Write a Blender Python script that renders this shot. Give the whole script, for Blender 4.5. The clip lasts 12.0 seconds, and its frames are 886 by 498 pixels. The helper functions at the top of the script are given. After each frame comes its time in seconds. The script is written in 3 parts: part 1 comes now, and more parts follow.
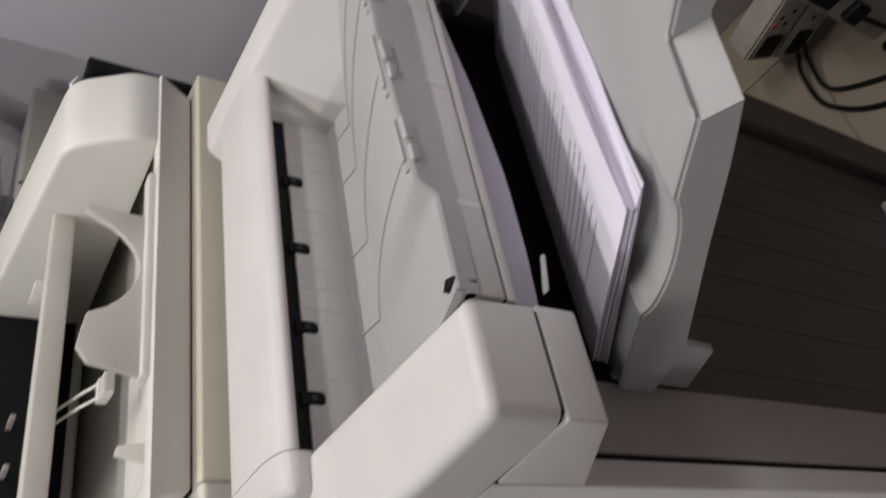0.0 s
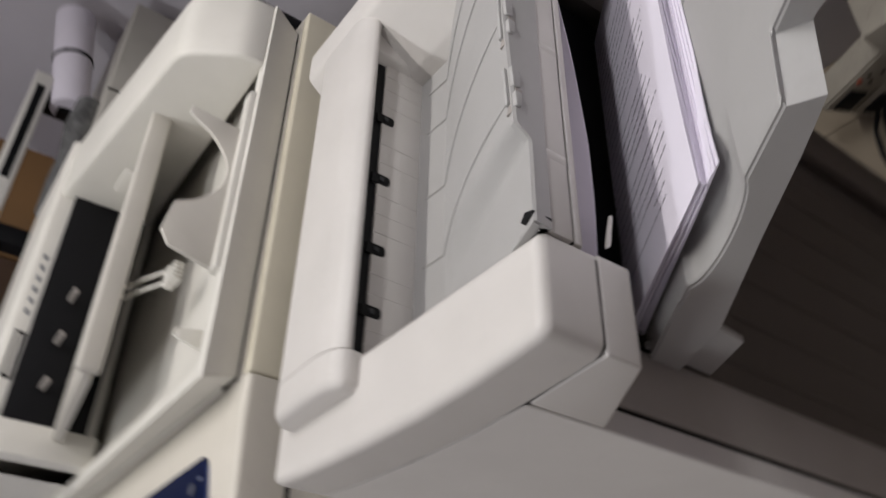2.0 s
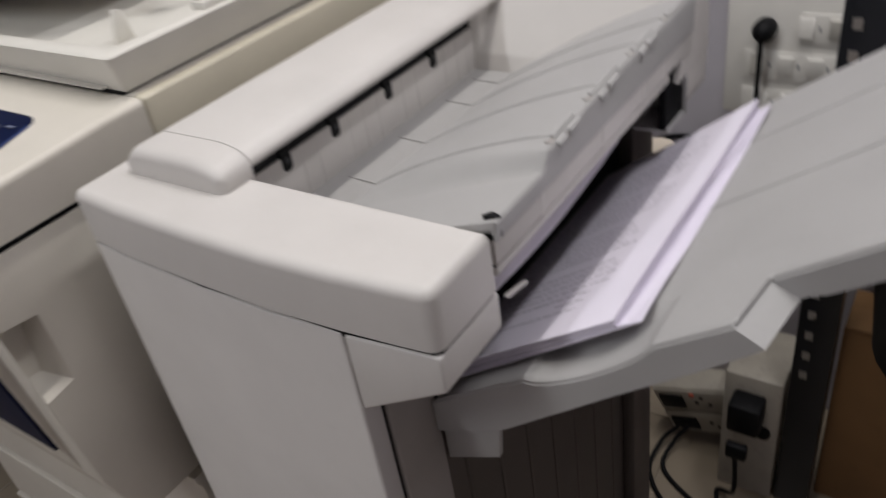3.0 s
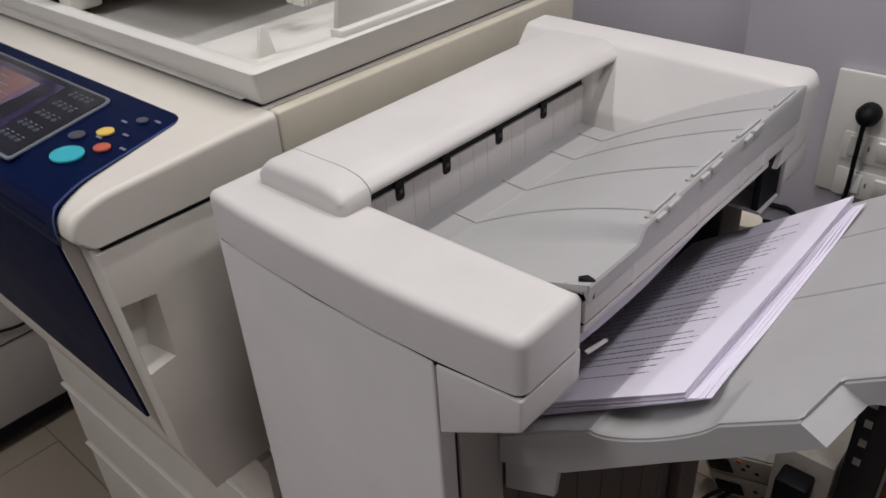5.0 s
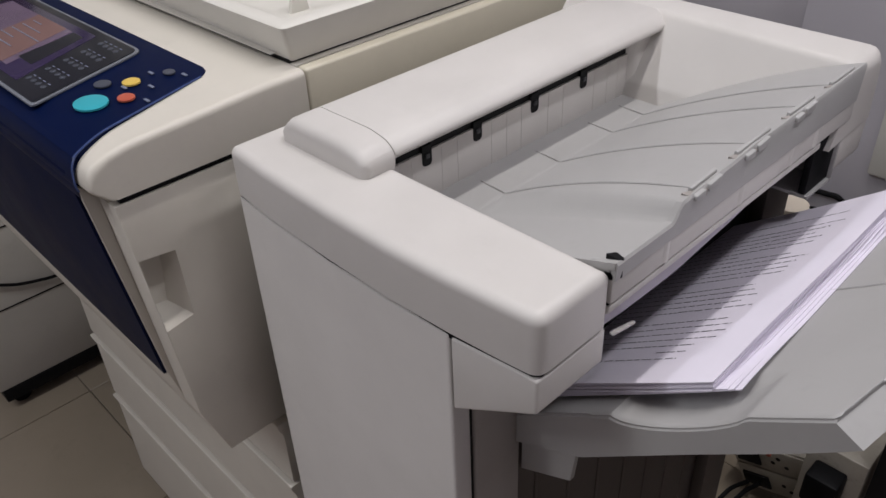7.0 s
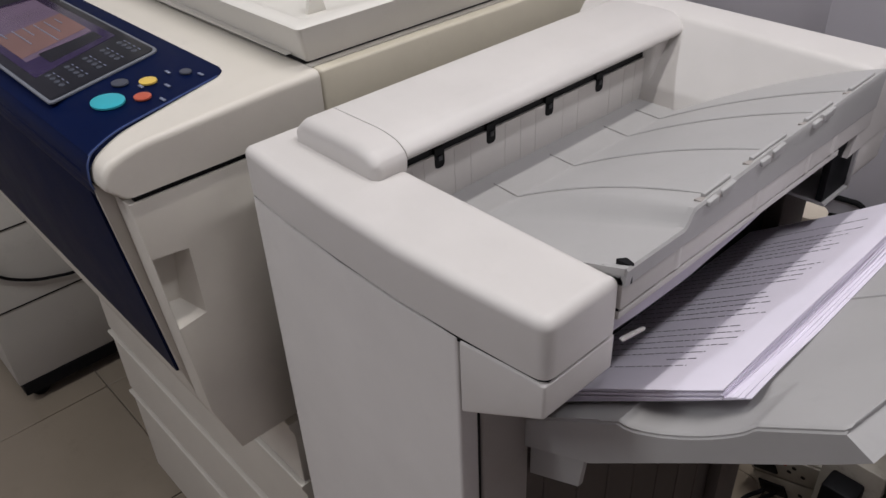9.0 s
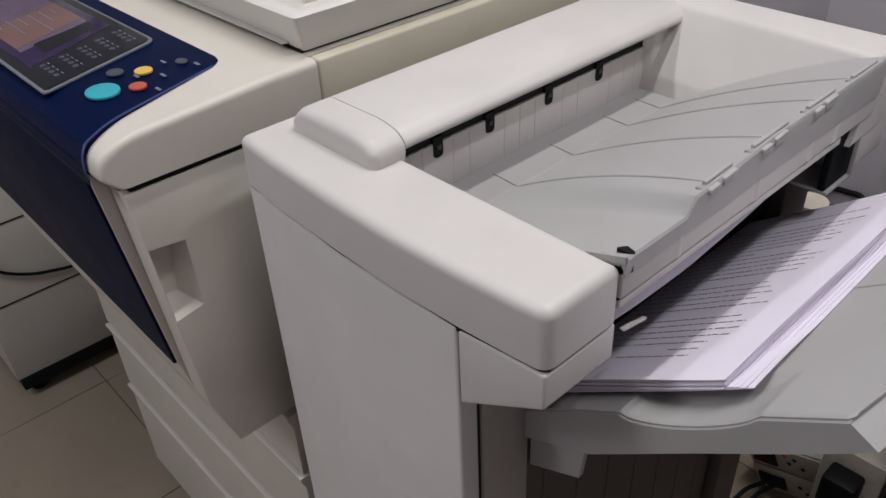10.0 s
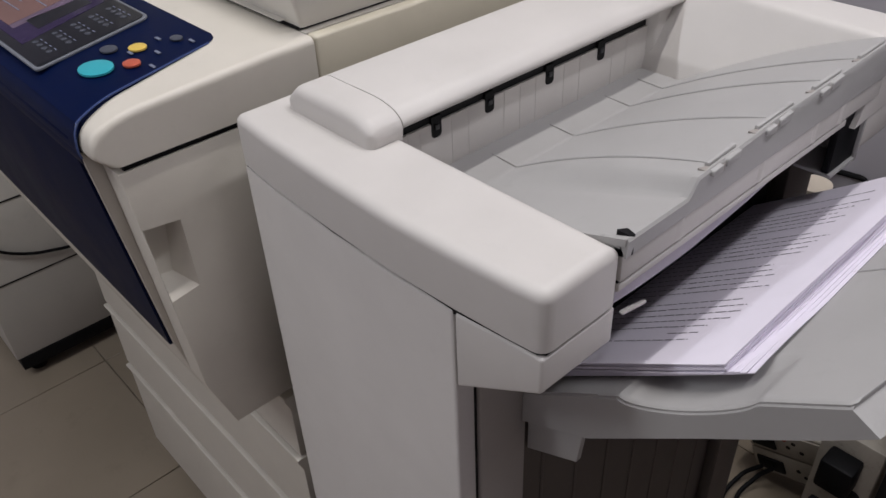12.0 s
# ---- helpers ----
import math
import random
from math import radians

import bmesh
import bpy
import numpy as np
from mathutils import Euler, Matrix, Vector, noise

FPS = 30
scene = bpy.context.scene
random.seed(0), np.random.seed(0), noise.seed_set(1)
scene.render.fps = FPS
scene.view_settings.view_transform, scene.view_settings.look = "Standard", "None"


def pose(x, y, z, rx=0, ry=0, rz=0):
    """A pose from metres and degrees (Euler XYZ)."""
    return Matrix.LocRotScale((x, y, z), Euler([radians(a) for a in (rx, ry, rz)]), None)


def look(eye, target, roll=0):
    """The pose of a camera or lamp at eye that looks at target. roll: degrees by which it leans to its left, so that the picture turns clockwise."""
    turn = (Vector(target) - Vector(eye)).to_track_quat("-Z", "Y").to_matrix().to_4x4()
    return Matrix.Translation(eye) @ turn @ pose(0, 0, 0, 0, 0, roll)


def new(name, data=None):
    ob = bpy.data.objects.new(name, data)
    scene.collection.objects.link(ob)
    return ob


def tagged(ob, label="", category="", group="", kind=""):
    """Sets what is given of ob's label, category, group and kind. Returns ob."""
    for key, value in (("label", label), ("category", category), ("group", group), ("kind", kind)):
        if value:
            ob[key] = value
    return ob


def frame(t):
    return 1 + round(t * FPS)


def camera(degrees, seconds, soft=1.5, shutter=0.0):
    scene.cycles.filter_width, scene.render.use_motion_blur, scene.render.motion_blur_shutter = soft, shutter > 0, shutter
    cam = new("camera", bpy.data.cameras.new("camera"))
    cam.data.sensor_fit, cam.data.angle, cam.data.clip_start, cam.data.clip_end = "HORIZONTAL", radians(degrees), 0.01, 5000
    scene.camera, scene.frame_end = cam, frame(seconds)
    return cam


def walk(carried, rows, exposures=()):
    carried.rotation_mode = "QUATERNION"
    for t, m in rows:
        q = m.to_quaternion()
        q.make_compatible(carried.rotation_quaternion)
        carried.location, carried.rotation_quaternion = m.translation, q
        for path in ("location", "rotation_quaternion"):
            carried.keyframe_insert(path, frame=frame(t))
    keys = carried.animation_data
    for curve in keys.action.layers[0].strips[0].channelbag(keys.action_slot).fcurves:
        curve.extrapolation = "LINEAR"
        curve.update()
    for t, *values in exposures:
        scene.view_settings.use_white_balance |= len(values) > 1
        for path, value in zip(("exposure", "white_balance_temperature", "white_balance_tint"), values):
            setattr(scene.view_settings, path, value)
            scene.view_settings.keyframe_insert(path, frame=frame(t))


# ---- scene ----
cam = camera(58.3, 12.0, 1.5, 0.6)
PATH = [
    (0, (0.261, -0.136, 1.201), (-1.035, 0.993, 0.178), -78.6),
    (0.5, (0.267, -0.136, 1.215), (-1.16, 0.888, 0.257), -80.3),
    (1, (0.279, -0.17, 1.239), (-1.192, 0.854, 0.352), -81.5),
    (1.5, (0.278, -0.183, 1.236), (-1.15, 0.918, 0.372), -79.6),
    (2, (0.26, -0.193, 1.236), (-1.088, 0.938, 0.284), -67.1),
    (2.2, (0.246, -0.204, 1.237), (-1.009, 0.957, 0.199), -56.1),
    (2.5, (0.239, -0.22, 1.234), (-0.851, 1.001, 0.085), -31.3),
    (2.7, (0.229, -0.227, 1.228), (-0.804, 1.04, 0.075), -19.9),
    (3, (0.214, -0.248, 1.238), (-0.814, 1.05, 0.116), -9.7),
    (3.2, (0.215, -0.269, 1.259), (-0.855, 1.027, 0.174), -7.6),
    (3.5, (0.215, -0.304, 1.288), (-0.91, 0.975, 0.24), -7.6),
    (3.7, (0.213, -0.317, 1.297), (-0.933, 0.957, 0.267), -7.9),
    (5.5, (0.214, -0.272, 1.275), (-0.956, 0.915, 0.17), -2.3),
    (6, (0.217, -0.273, 1.272), (-0.972, 0.885, 0.156), -2.0),
    (6.5, (0.217, -0.271, 1.271), (-0.984, 0.868, 0.149), -2.3),
    (7, (0.208, -0.26, 1.266), (-0.997, 0.864, 0.133), -2.7),
    (7.5, (0.209, -0.254, 1.268), (-1.014, 0.852, 0.137), -2.9),
    (9.5, (0.211, -0.255, 1.263), (-1.028, 0.835, 0.133), -2.8),
    (10, (0.209, -0.253, 1.26), (-1.023, 0.834, 0.12), -2.9),
    (10.5, (0.209, -0.253, 1.261), (-1.023, 0.828, 0.115), -2.9),
    (11, (0.21, -0.25, 1.26), (-1.027, 0.818, 0.107), -3.1),
    (11.5, (0.208, -0.251, 1.257), (-1.017, 0.819, 0.093), -2.9),
    (12, (0.206, -0.247, 1.255), (-1.01, 0.819, 0.078), -2.7),
]
walk(cam, [(t, look(eye, target, roll)) for t, eye, target, roll in PATH], [(0, 0.0, 6680, 10), (2.5, 0.0, 6680, 10), (3.7, 0.0, 6540, 11.5), (5.5, -0.03, 6510, 12), (12, -0.03, 6500, 12)])


# ---- light ----
world = bpy.data.worlds.new("room_air")
scene.world = world
world.use_nodes = True
world.node_tree.nodes["Background"].inputs["Color"].default_value = (0.75, 0.78, 0.85, 1)
world.node_tree.nodes["Background"].inputs["Strength"].default_value = 0.005


def tube_lamp(name, eye, target, power, sx, sy, colour):
    data = bpy.data.lights.new(name, "AREA")
    data.shape, data.size, data.size_y = "RECTANGLE", sx, sy
    data.energy, data.color = power, colour
    ob = new(name, data)
    ob.matrix_world = look(eye, target)
    return ob


tube_lamp("unseen_tube_light", (-0.18, 0.22, 2.62), (-0.18, 0.22, 0.0), 14.5, 0.06, 1.2, (1.0, 0.985, 0.97))
tube_lamp("unseen_tube_light", (-0.80, -1.55, 2.62), (-0.80, -1.55, 0.0), 25.0, 0.12, 1.2, (0.93, 0.96, 1.0))
tube_lamp("unseen_tube_light", (0.62, 0.62, 2.62), (0.62, 0.62, 0.0), 16.0, 0.12, 1.2, (0.96, 0.97, 1.0))


# ---- materials ----
def material(name, colour, rough=0.5, metal=0.0, vary=0.06, scale=18.0, grain=900.0, bump=0.05, stain=0.0, emit=0.0, spec=0.5):
    """A surface with slow tone drift, fine grain relief and optional soft grime patches."""
    m = bpy.data.materials.new(name)
    m.use_nodes = True
    nt = m.node_tree
    bsdf = nt.nodes["Principled BSDF"]
    tc = nt.nodes.new("ShaderNodeTexCoord")
    n1 = nt.nodes.new("ShaderNodeTexNoise")
    n1.inputs["Scale"].default_value, n1.inputs["Detail"].default_value = scale, 6
    nt.links.new(tc.outputs["Object"], n1.inputs["Vector"])
    ramp = nt.nodes.new("ShaderNodeMapRange")
    ramp.inputs["From Min"].default_value, ramp.inputs["From Max"].default_value = 0.3, 0.7
    ramp.inputs["To Min"].default_value, ramp.inputs["To Max"].default_value = 1 - vary, 1 + vary
    nt.links.new(n1.outputs["Fac"], ramp.inputs["Value"])
    mul = nt.nodes.new("ShaderNodeVectorMath")
    mul.operation = "SCALE"
    mul.inputs[0].default_value = colour
    nt.links.new(ramp.outputs["Result"], mul.inputs["Scale"])
    last = mul.outputs["Vector"]
    if stain:
        n3 = nt.nodes.new("ShaderNodeTexNoise")
        n3.inputs["Scale"].default_value, n3.inputs["Detail"].default_value, n3.inputs["Roughness"].default_value = scale * 2.3, 9, 0.7
        nt.links.new(tc.outputs["Object"], n3.inputs["Vector"])
        r3 = nt.nodes.new("ShaderNodeMapRange")
        r3.inputs["From Min"].default_value, r3.inputs["From Max"].default_value = 0.56, 0.74
        r3.inputs["To Min"].default_value, r3.inputs["To Max"].default_value = 1.0, 1.0 - stain
        nt.links.new(n3.outputs["Fac"], r3.inputs["Value"])
        mul2 = nt.nodes.new("ShaderNodeVectorMath")
        mul2.operation = "SCALE"
        nt.links.new(last, mul2.inputs[0])
        nt.links.new(r3.outputs["Result"], mul2.inputs["Scale"])
        last = mul2.outputs["Vector"]
    nt.links.new(last, bsdf.inputs["Base Color"])
    n2 = nt.nodes.new("ShaderNodeTexNoise")
    n2.inputs["Scale"].default_value, n2.inputs["Detail"].default_value = grain, 2
    nt.links.new(tc.outputs["Object"], n2.inputs["Vector"])
    bp = nt.nodes.new("ShaderNodeBump")
    bp.inputs["Strength"].default_value, bp.inputs["Distance"].default_value = bump, 0.0006
    nt.links.new(n2.outputs["Fac"], bp.inputs["Height"])
    nt.links.new(bp.outputs["Normal"], bsdf.inputs["Normal"])
    r2 = nt.nodes.new("ShaderNodeMapRange")
    r2.inputs["To Min"].default_value, r2.inputs["To Max"].default_value = max(rough - 0.08, 0.02), min(rough + 0.08, 1)
    nt.links.new(n1.outputs["Fac"], r2.inputs["Value"])
    nt.links.new(r2.outputs["Result"], bsdf.inputs["Roughness"])
    bsdf.inputs["Metallic"].default_value = metal
    bsdf.inputs["Specular IOR Level"].default_value = spec
    if emit:
        bsdf.inputs["Emission Color"].default_value = (*colour, 1)
        bsdf.inputs["Emission Strength"].default_value = emit
    return m


FIN = material("finisher_plastic", (0.565, 0.54, 0.515), 0.48, vary=0.03, stain=0.03)
FIN_IN = material("tray_plastic", (0.365, 0.357, 0.35), 0.5, vary=0.03, stain=0.05)
CREAM = material("copier_plastic", (0.585, 0.55, 0.485), 0.48, vary=0.03, stain=0.04)
GUT = material("copier_side_shaded_plastic", (0.54, 0.50, 0.40), 0.5, vary=0.04, stain=0.05)
WHITE = material("adf_plastic", (0.64, 0.62, 0.57), 0.45, vary=0.03, stain=0.03)
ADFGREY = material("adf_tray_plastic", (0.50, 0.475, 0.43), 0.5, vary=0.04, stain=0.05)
SIDEGREY = material("grey_plastic_and_shade", (0.30, 0.275, 0.255), 0.5, vary=0.04, stain=0.06)
DARKSIDE = material("taupe_shaded_plastic", (0.062, 0.050, 0.044), 0.55, vary=0.06, stain=0.1)
BLUE = material("navy_plastic", (0.0010, 0.0052, 0.032), 0.45, vary=0.08, spec=0.08)
BLACK = material("black_plastic_and_shade", (0.005, 0.005, 0.006), 0.55, vary=0.1, spec=0.15)
KEYPAD = material("dark_keypad", (0.010, 0.011, 0.016), 0.35, vary=0.06)
BEZEL = material("grey_bezel", (0.15, 0.16, 0.185), 0.4)
KEYGREY = material("key_grey", (0.060, 0.066, 0.085), 0.4)
GREEN = material("start_key", (0.035, 0.36, 0.43), 0.35)
YELLOW = material("yellow_key", (0.66, 0.46, 0.10), 0.35)
RED = material("red_key", (0.46, 0.10, 0.06), 0.35)
INK = material("ink", (0.27, 0.25, 0.29), 0.7)
PALE = material("pale_print", (0.16, 0.18, 0.25), 0.5)
PAPER = material("paper", (0.72, 0.68, 0.765), 0.75, vary=0.02, scale=30, grain=1500, bump=0.1)
WALL = material("wall_paint", (0.58, 0.555, 0.605), 0.7, vary=0.03, scale=3, grain=300, bump=0.15, stain=0.04)
CEIL = material("ceiling_paint", (0.78, 0.77, 0.76), 0.8, vary=0.02, scale=3)
TILE = material("floor_tile", (0.27, 0.225, 0.17), 0.32, vary=0.07, scale=5, grain=200, stain=0.15)
GROUT = material("grout", (0.26, 0.22, 0.17), 0.8)
SHADECARD = material("shaded_cardboard", (0.060, 0.032, 0.018), 0.75, vary=0.2, scale=8, grain=400, stain=0.3)
CARD = material("cardboard", (0.20, 0.105, 0.040), 0.75, vary=0.1, scale=8, grain=400, stain=0.15)
SWITCH = material("switch_plastic", (0.68, 0.66, 0.62), 0.35, vary=0.03)
DIRTY = material("grimy_plastic", (0.36, 0.33, 0.28), 0.45, vary=0.08, scale=30, stain=0.35)
STEEL = material("black_steel", (0.015, 0.016, 0.020), 0.35, metal=0.3, vary=0.1)
CHROME = material("bright_steel", (0.6, 0.6, 0.6), 0.3, metal=1.0)
FILM = material("clear_wrap", (0.13, 0.13, 0.13), 0.10, vary=0.4, scale=40, grain=60, bump=1.0)
TEAL = material("green_clip", (0.01, 0.22, 0.13), 0.4)
TAN = material("masking_tape", (0.50, 0.44, 0.36), 0.6, vary=0.1)
CABINET = material("cabinet_laminate", (0.46, 0.44, 0.40), 0.45, vary=0.05, scale=6, stain=0.1)
SCREEN = material("screen_glass", (0.028, 0.020, 0.052), 0.2, vary=0.1, scale=6, emit=0.12)
PAGE = material("screen_page", (0.12, 0.085, 0.13), 0.2, vary=0.10, scale=12, emit=0.06)
EDGE_GLINT = material("navy_edge_highlight", (0.035, 0.06, 0.17), 0.3)
SCREEN_LIT = material("screen_lit", (0.17, 0.095, 0.085), 0.2, vary=0.10, scale=12, emit=0.06)


# ---- mesh tools ----
def soften(bm, r, seg=3, angle=25):
    bmesh.ops.recalc_face_normals(bm, faces=bm.faces[:])
    if r > 0:
        es = [e for e in bm.edges if len(e.link_faces) == 2 and e.calc_face_angle(0) > radians(angle)]
        bmesh.ops.bevel(bm, geom=es, offset=r, segments=seg, profile=0.5, affect="EDGES", clamp_overlap=True)
    return bm


def rbox(x0, x1, y0, y1, z0, z1, r=0.002, seg=2):
    bm = bmesh.new()
    bmesh.ops.create_cube(bm, size=1.0)
    for v in bm.verts:
        v.co = Vector((x0 + (v.co.x + 0.5) * (x1 - x0), y0 + (v.co.y + 0.5) * (y1 - y0), z0 + (v.co.z + 0.5) * (z1 - z0)))
    return soften(bm, r, seg)


def prism(poly, axis, a0, a1, r=0.002, seg=2, angle=25):
    """A closed outline, swept along an axis. x: outline in (y, z); y: in (x, z); z: in (x, y)."""
    bm = bmesh.new()
    put = {"x": lambda p, a: (a, p[0], p[1]), "y": lambda p, a: (p[0], a, p[1]), "z": lambda p, a: (p[0], p[1], a)}[axis]
    lo = [bm.verts.new(put(p, a0)) for p in poly]
    hi = [bm.verts.new(put(p, a1)) for p in poly]
    bm.faces.new(lo)
    bm.faces.new(hi[::-1])
    n = len(poly)
    for k in range(n):
        bm.faces.new((lo[k], hi[k], hi[(k + 1) % n], lo[(k + 1) % n]))
    return soften(bm, r, seg, angle)


def rounded(poly, radii, steps=5):
    """An outline with its corners rounded by the radii."""
    out, n = [], len(poly)
    for k in range(n):
        p, a, b = Vector(poly[k]), Vector(poly[k - 1]), Vector(poly[(k + 1) % n])
        r = radii[k] if isinstance(radii, (list, tuple)) else radii
        if r <= 0:
            out.append(tuple(p))
            continue
        p0, p1 = p + (a - p).normalized() * r, p + (b - p).normalized() * r
        for i in range(steps + 1):
            t = i / steps
            out.append(tuple((1 - t) ** 2 * p0 + 2 * t * (1 - t) * p + t * t * p1))
    return out


def inset(poly, d):
    """An anticlockwise outline drawn inwards by d."""
    out, n = [], len(poly)
    for k in range(n):
        a, p, b = Vector(poly[k - 1]), Vector(poly[k]), Vector(poly[(k + 1) % n])
        u, v = (p - a).normalized(), (b - p).normalized()
        m = Vector((-u.y - v.y, u.x + v.x))
        m = m.normalized() if m.length > 1e-6 else Vector((-u.y, u.x))
        out.append(tuple(p + m * d / max(0.5, m.dot(Vector((-u.y, u.x))))))
    return out


def loft(loops):
    """A closed body through rings of equal count."""
    bm = bmesh.new()
    rings = [[bm.verts.new(p) for p in ring] for ring in loops]
    for a, b in zip(rings, rings[1:]):
        for k in range(len(a)):
            bm.faces.new((a[k], a[(k + 1) % len(a)], b[(k + 1) % len(a)], b[k]))
    bm.faces.new(rings[0][::-1])
    bm.faces.new(rings[-1])
    return soften(bm, 0)


def crowned(base, radii, z0, z1, r, steps=6):
    """An anticlockwise outline with rounded corners, raised from z0 to z1 with its top edge rounded by r."""
    def ring(d, z):
        return [(x, y, z) for x, y in rounded(inset(base, d), [max(q - d, 0.0004) if q else 0 for q in radii])]

    rings = [ring(0, z0)]
    for k in range(steps + 1):
        a = k / steps * math.pi / 2
        rings.append(ring(r * (1 - math.cos(a)), z1 - r + r * math.sin(a)))
    return loft(rings + [ring(r + 0.0015, z1)])


def tube(points, r, sides=8, closed=False):
    bm = bmesh.new()
    pts = [Vector(p) for p in points]
    n, rings = len(pts), []
    side = None
    for k, p in enumerate(pts):
        d = (pts[(k + 1) % n] - pts[k - 1]) if closed else (pts[min(k + 1, n - 1)] - pts[max(k - 1, 0)])
        d.normalize()
        if side is None:
            side = d.orthogonal().normalized()
        side = (side - d * side.dot(d)).normalized()
        up = d.cross(side)
        rr = r[k] if isinstance(r, (list, tuple)) else r
        rings.append([bm.verts.new(p + rr * (math.cos(a) * side + math.sin(a) * up)) for a in (2 * math.pi * i / sides for i in range(sides))])
    for k in range(n if closed else n - 1):
        a, b = rings[k], rings[(k + 1) % n]
        for i in range(sides):
            bm.faces.new((a[i], a[(i + 1) % sides], b[(i + 1) % sides], b[i]))
    if not closed:
        bm.faces.new(rings[0][::-1])
        bm.faces.new(rings[-1])
    return soften(bm, 0)


def smooth_path(points, steps=8):
    """A Catmull-Rom line through the points."""
    p = [Vector(q) for q in points]
    p = [2 * p[0] - p[1]] + p + [2 * p[-1] - p[-2]]
    out = []
    for k in range(1, len(p) - 2):
        for i in range(steps):
            t = i / steps
            out.append(0.5 * (2 * p[k] + (p[k + 1] - p[k - 1]) * t + (2 * p[k - 1] - 5 * p[k] + 4 * p[k + 1] - p[k + 2]) * t * t + (3 * p[k] - p[k - 1] - 3 * p[k + 1] + p[k + 2]) * t ** 3))
    out.append(p[-2])
    return out


def sheet_grid(fn, nu, nv, thick):
    """A sheet with thickness over (u, v) in 0..1, from a function to a place."""
    bm = bmesh.new()
    top = [[bm.verts.new(fn(i / nu, j / nv)) for j in range(nv + 1)] for i in range(nu + 1)]
    low = [[bm.verts.new(v.co - Vector((0, 0, thick))) for v in row] for row in top]
    for i in range(nu):
        for j in range(nv):
            bm.faces.new((top[i][j], top[i + 1][j], top[i + 1][j + 1], top[i][j + 1]))
            bm.faces.new((low[i][j], low[i][j + 1], low[i + 1][j + 1], low[i + 1][j]))
    for i in range(nu):
        for j in (0, nv):
            bm.faces.new((top[i][j], low[i][j], low[i + 1][j], top[i + 1][j]))
    for j in range(nv):
        for i in (0, nu):
            bm.faces.new((top[i][j], low[i][j], low[i][j + 1], top[i][j + 1]))
    return soften(bm, 0)


def lathe(rings, centre, sides=20, axis="z"):
    """Round body from (radius, height) pairs."""
    bm = bmesh.new()
    c = Vector(centre)

    def at(r, h, a):
        u, v = r * math.cos(a), r * math.sin(a)
        return c + {"z": Vector((u, v, h)), "y": Vector((u, h, v)), "x": Vector((h, u, v))}[axis]

    loops = [[bm.verts.new(at(r, h, 2 * math.pi * i / sides)) for i in range(sides)] for r, h in rings]
    for a, b in zip(loops, loops[1:]):
        for i in range(sides):
            bm.faces.new((a[i], a[(i + 1) % sides], b[(i + 1) % sides], b[i]))
    bm.faces.new(loops[0][::-1])
    bm.faces.new(loops[-1])
    return soften(bm, 0)


def moved(bm, m):
    bmesh.ops.transform(bm, matrix=m, verts=bm.verts[:])
    return bm


def joined(*bms):
    out = bmesh.new()
    for b in bms:
        me = bpy.data.meshes.new("tmp")
        b.to_mesh(me)
        out.from_mesh(me)
        bpy.data.meshes.remove(me)
        b.free()
    return out


def part(name, bm, mat, parent=None, label="", sharp=38):
    for e in bm.edges:
        e.smooth = not (len(e.link_faces) == 2 and e.calc_face_angle(0) > radians(sharp))
    for fc in bm.faces:
        fc.smooth = True
    me = bpy.data.meshes.new(name)
    bm.to_mesh(me)
    bm.free()
    me.materials.append(mat)
    ob = new(name, me)
    if parent:
        ob.parent = parent
    if label:
        ob["label"] = label
    return ob


def thing(name, label, category, group=""):
    return tagged(new(name), label, category, group)


def structure(name, bm, mat, label, category):
    return tagged(part(name, bm, mat), label, category, kind="structure")


# ---- the room ----
floor = structure("floor", rbox(-3.0, 2.2, -2.6, 2.2, -0.06, -0.004, 0), GROUT, "beige ceramic tiled floor with narrow dark joints", "floor")
structure("ceiling", rbox(-3.0, 2.2, -2.6, 2.2, 2.7, 2.8, 0), CEIL, "plain white painted ceiling", "ceiling")
structure("wall_back", rbox(-0.287, 2.2, 1.0, 1.12, 0, 2.7, 0.004), WALL, "lavender-white painted wall holding a switchboard", "wall")
structure("wall_recess", rbox(-0.80, -0.289, 1.06, 1.18, 0, 2.7, 0.004), WALL, "lavender-white painted wall, slightly set back", "wall")
structure("wall_alcove", rbox(-3.0, -0.802, 1.45, 1.57, 0, 2.7, 0), WALL, "shaded lavender painted wall of the alcove", "wall")
structure("wall_alcove_side", rbox(-0.86, -0.802, 1.18, 1.448, 0, 2.7, 0), WALL, "lavender painted side of the alcove", "wall")
structure("wall_west", rbox(-3.1, -3.002, -2.6, 1.67, 0, 2.7, 0), WALL, "plain lavender-white painted wall", "wall")
structure("wall_east", rbox(2.202, 2.3, -2.6, 1.12, 0, 2.7, 0), WALL, "plain lavender-white painted wall", "wall")
structure("wall_south", rbox(-3.1, 2.3, -2.7, -2.602, 0, 2.7, 0), WALL, "plain lavender-white painted wall", "wall")


# ---- finisher ----
def along(table, x):
    """Straight lines between (place, value) pairs."""
    for (a, u), (b, v) in zip(table, table[1:]):
        if x <= b:
            return u + (v - u) * max(0.0, (x - a) / (b - a))
    return table[-1][1]


def lip_z(y):
    """Height of the tray's outer edge: low at the front end, stepping up and then nearly level."""
    return along(((0.062, 0.998), (0.114, 0.9995), (0.120, 1.0015), (0.126, 1.0055), (0.134, 1.0065), (0.170, 1.0085), (0.217, 1.0115), (0.390, 1.0145)), y)


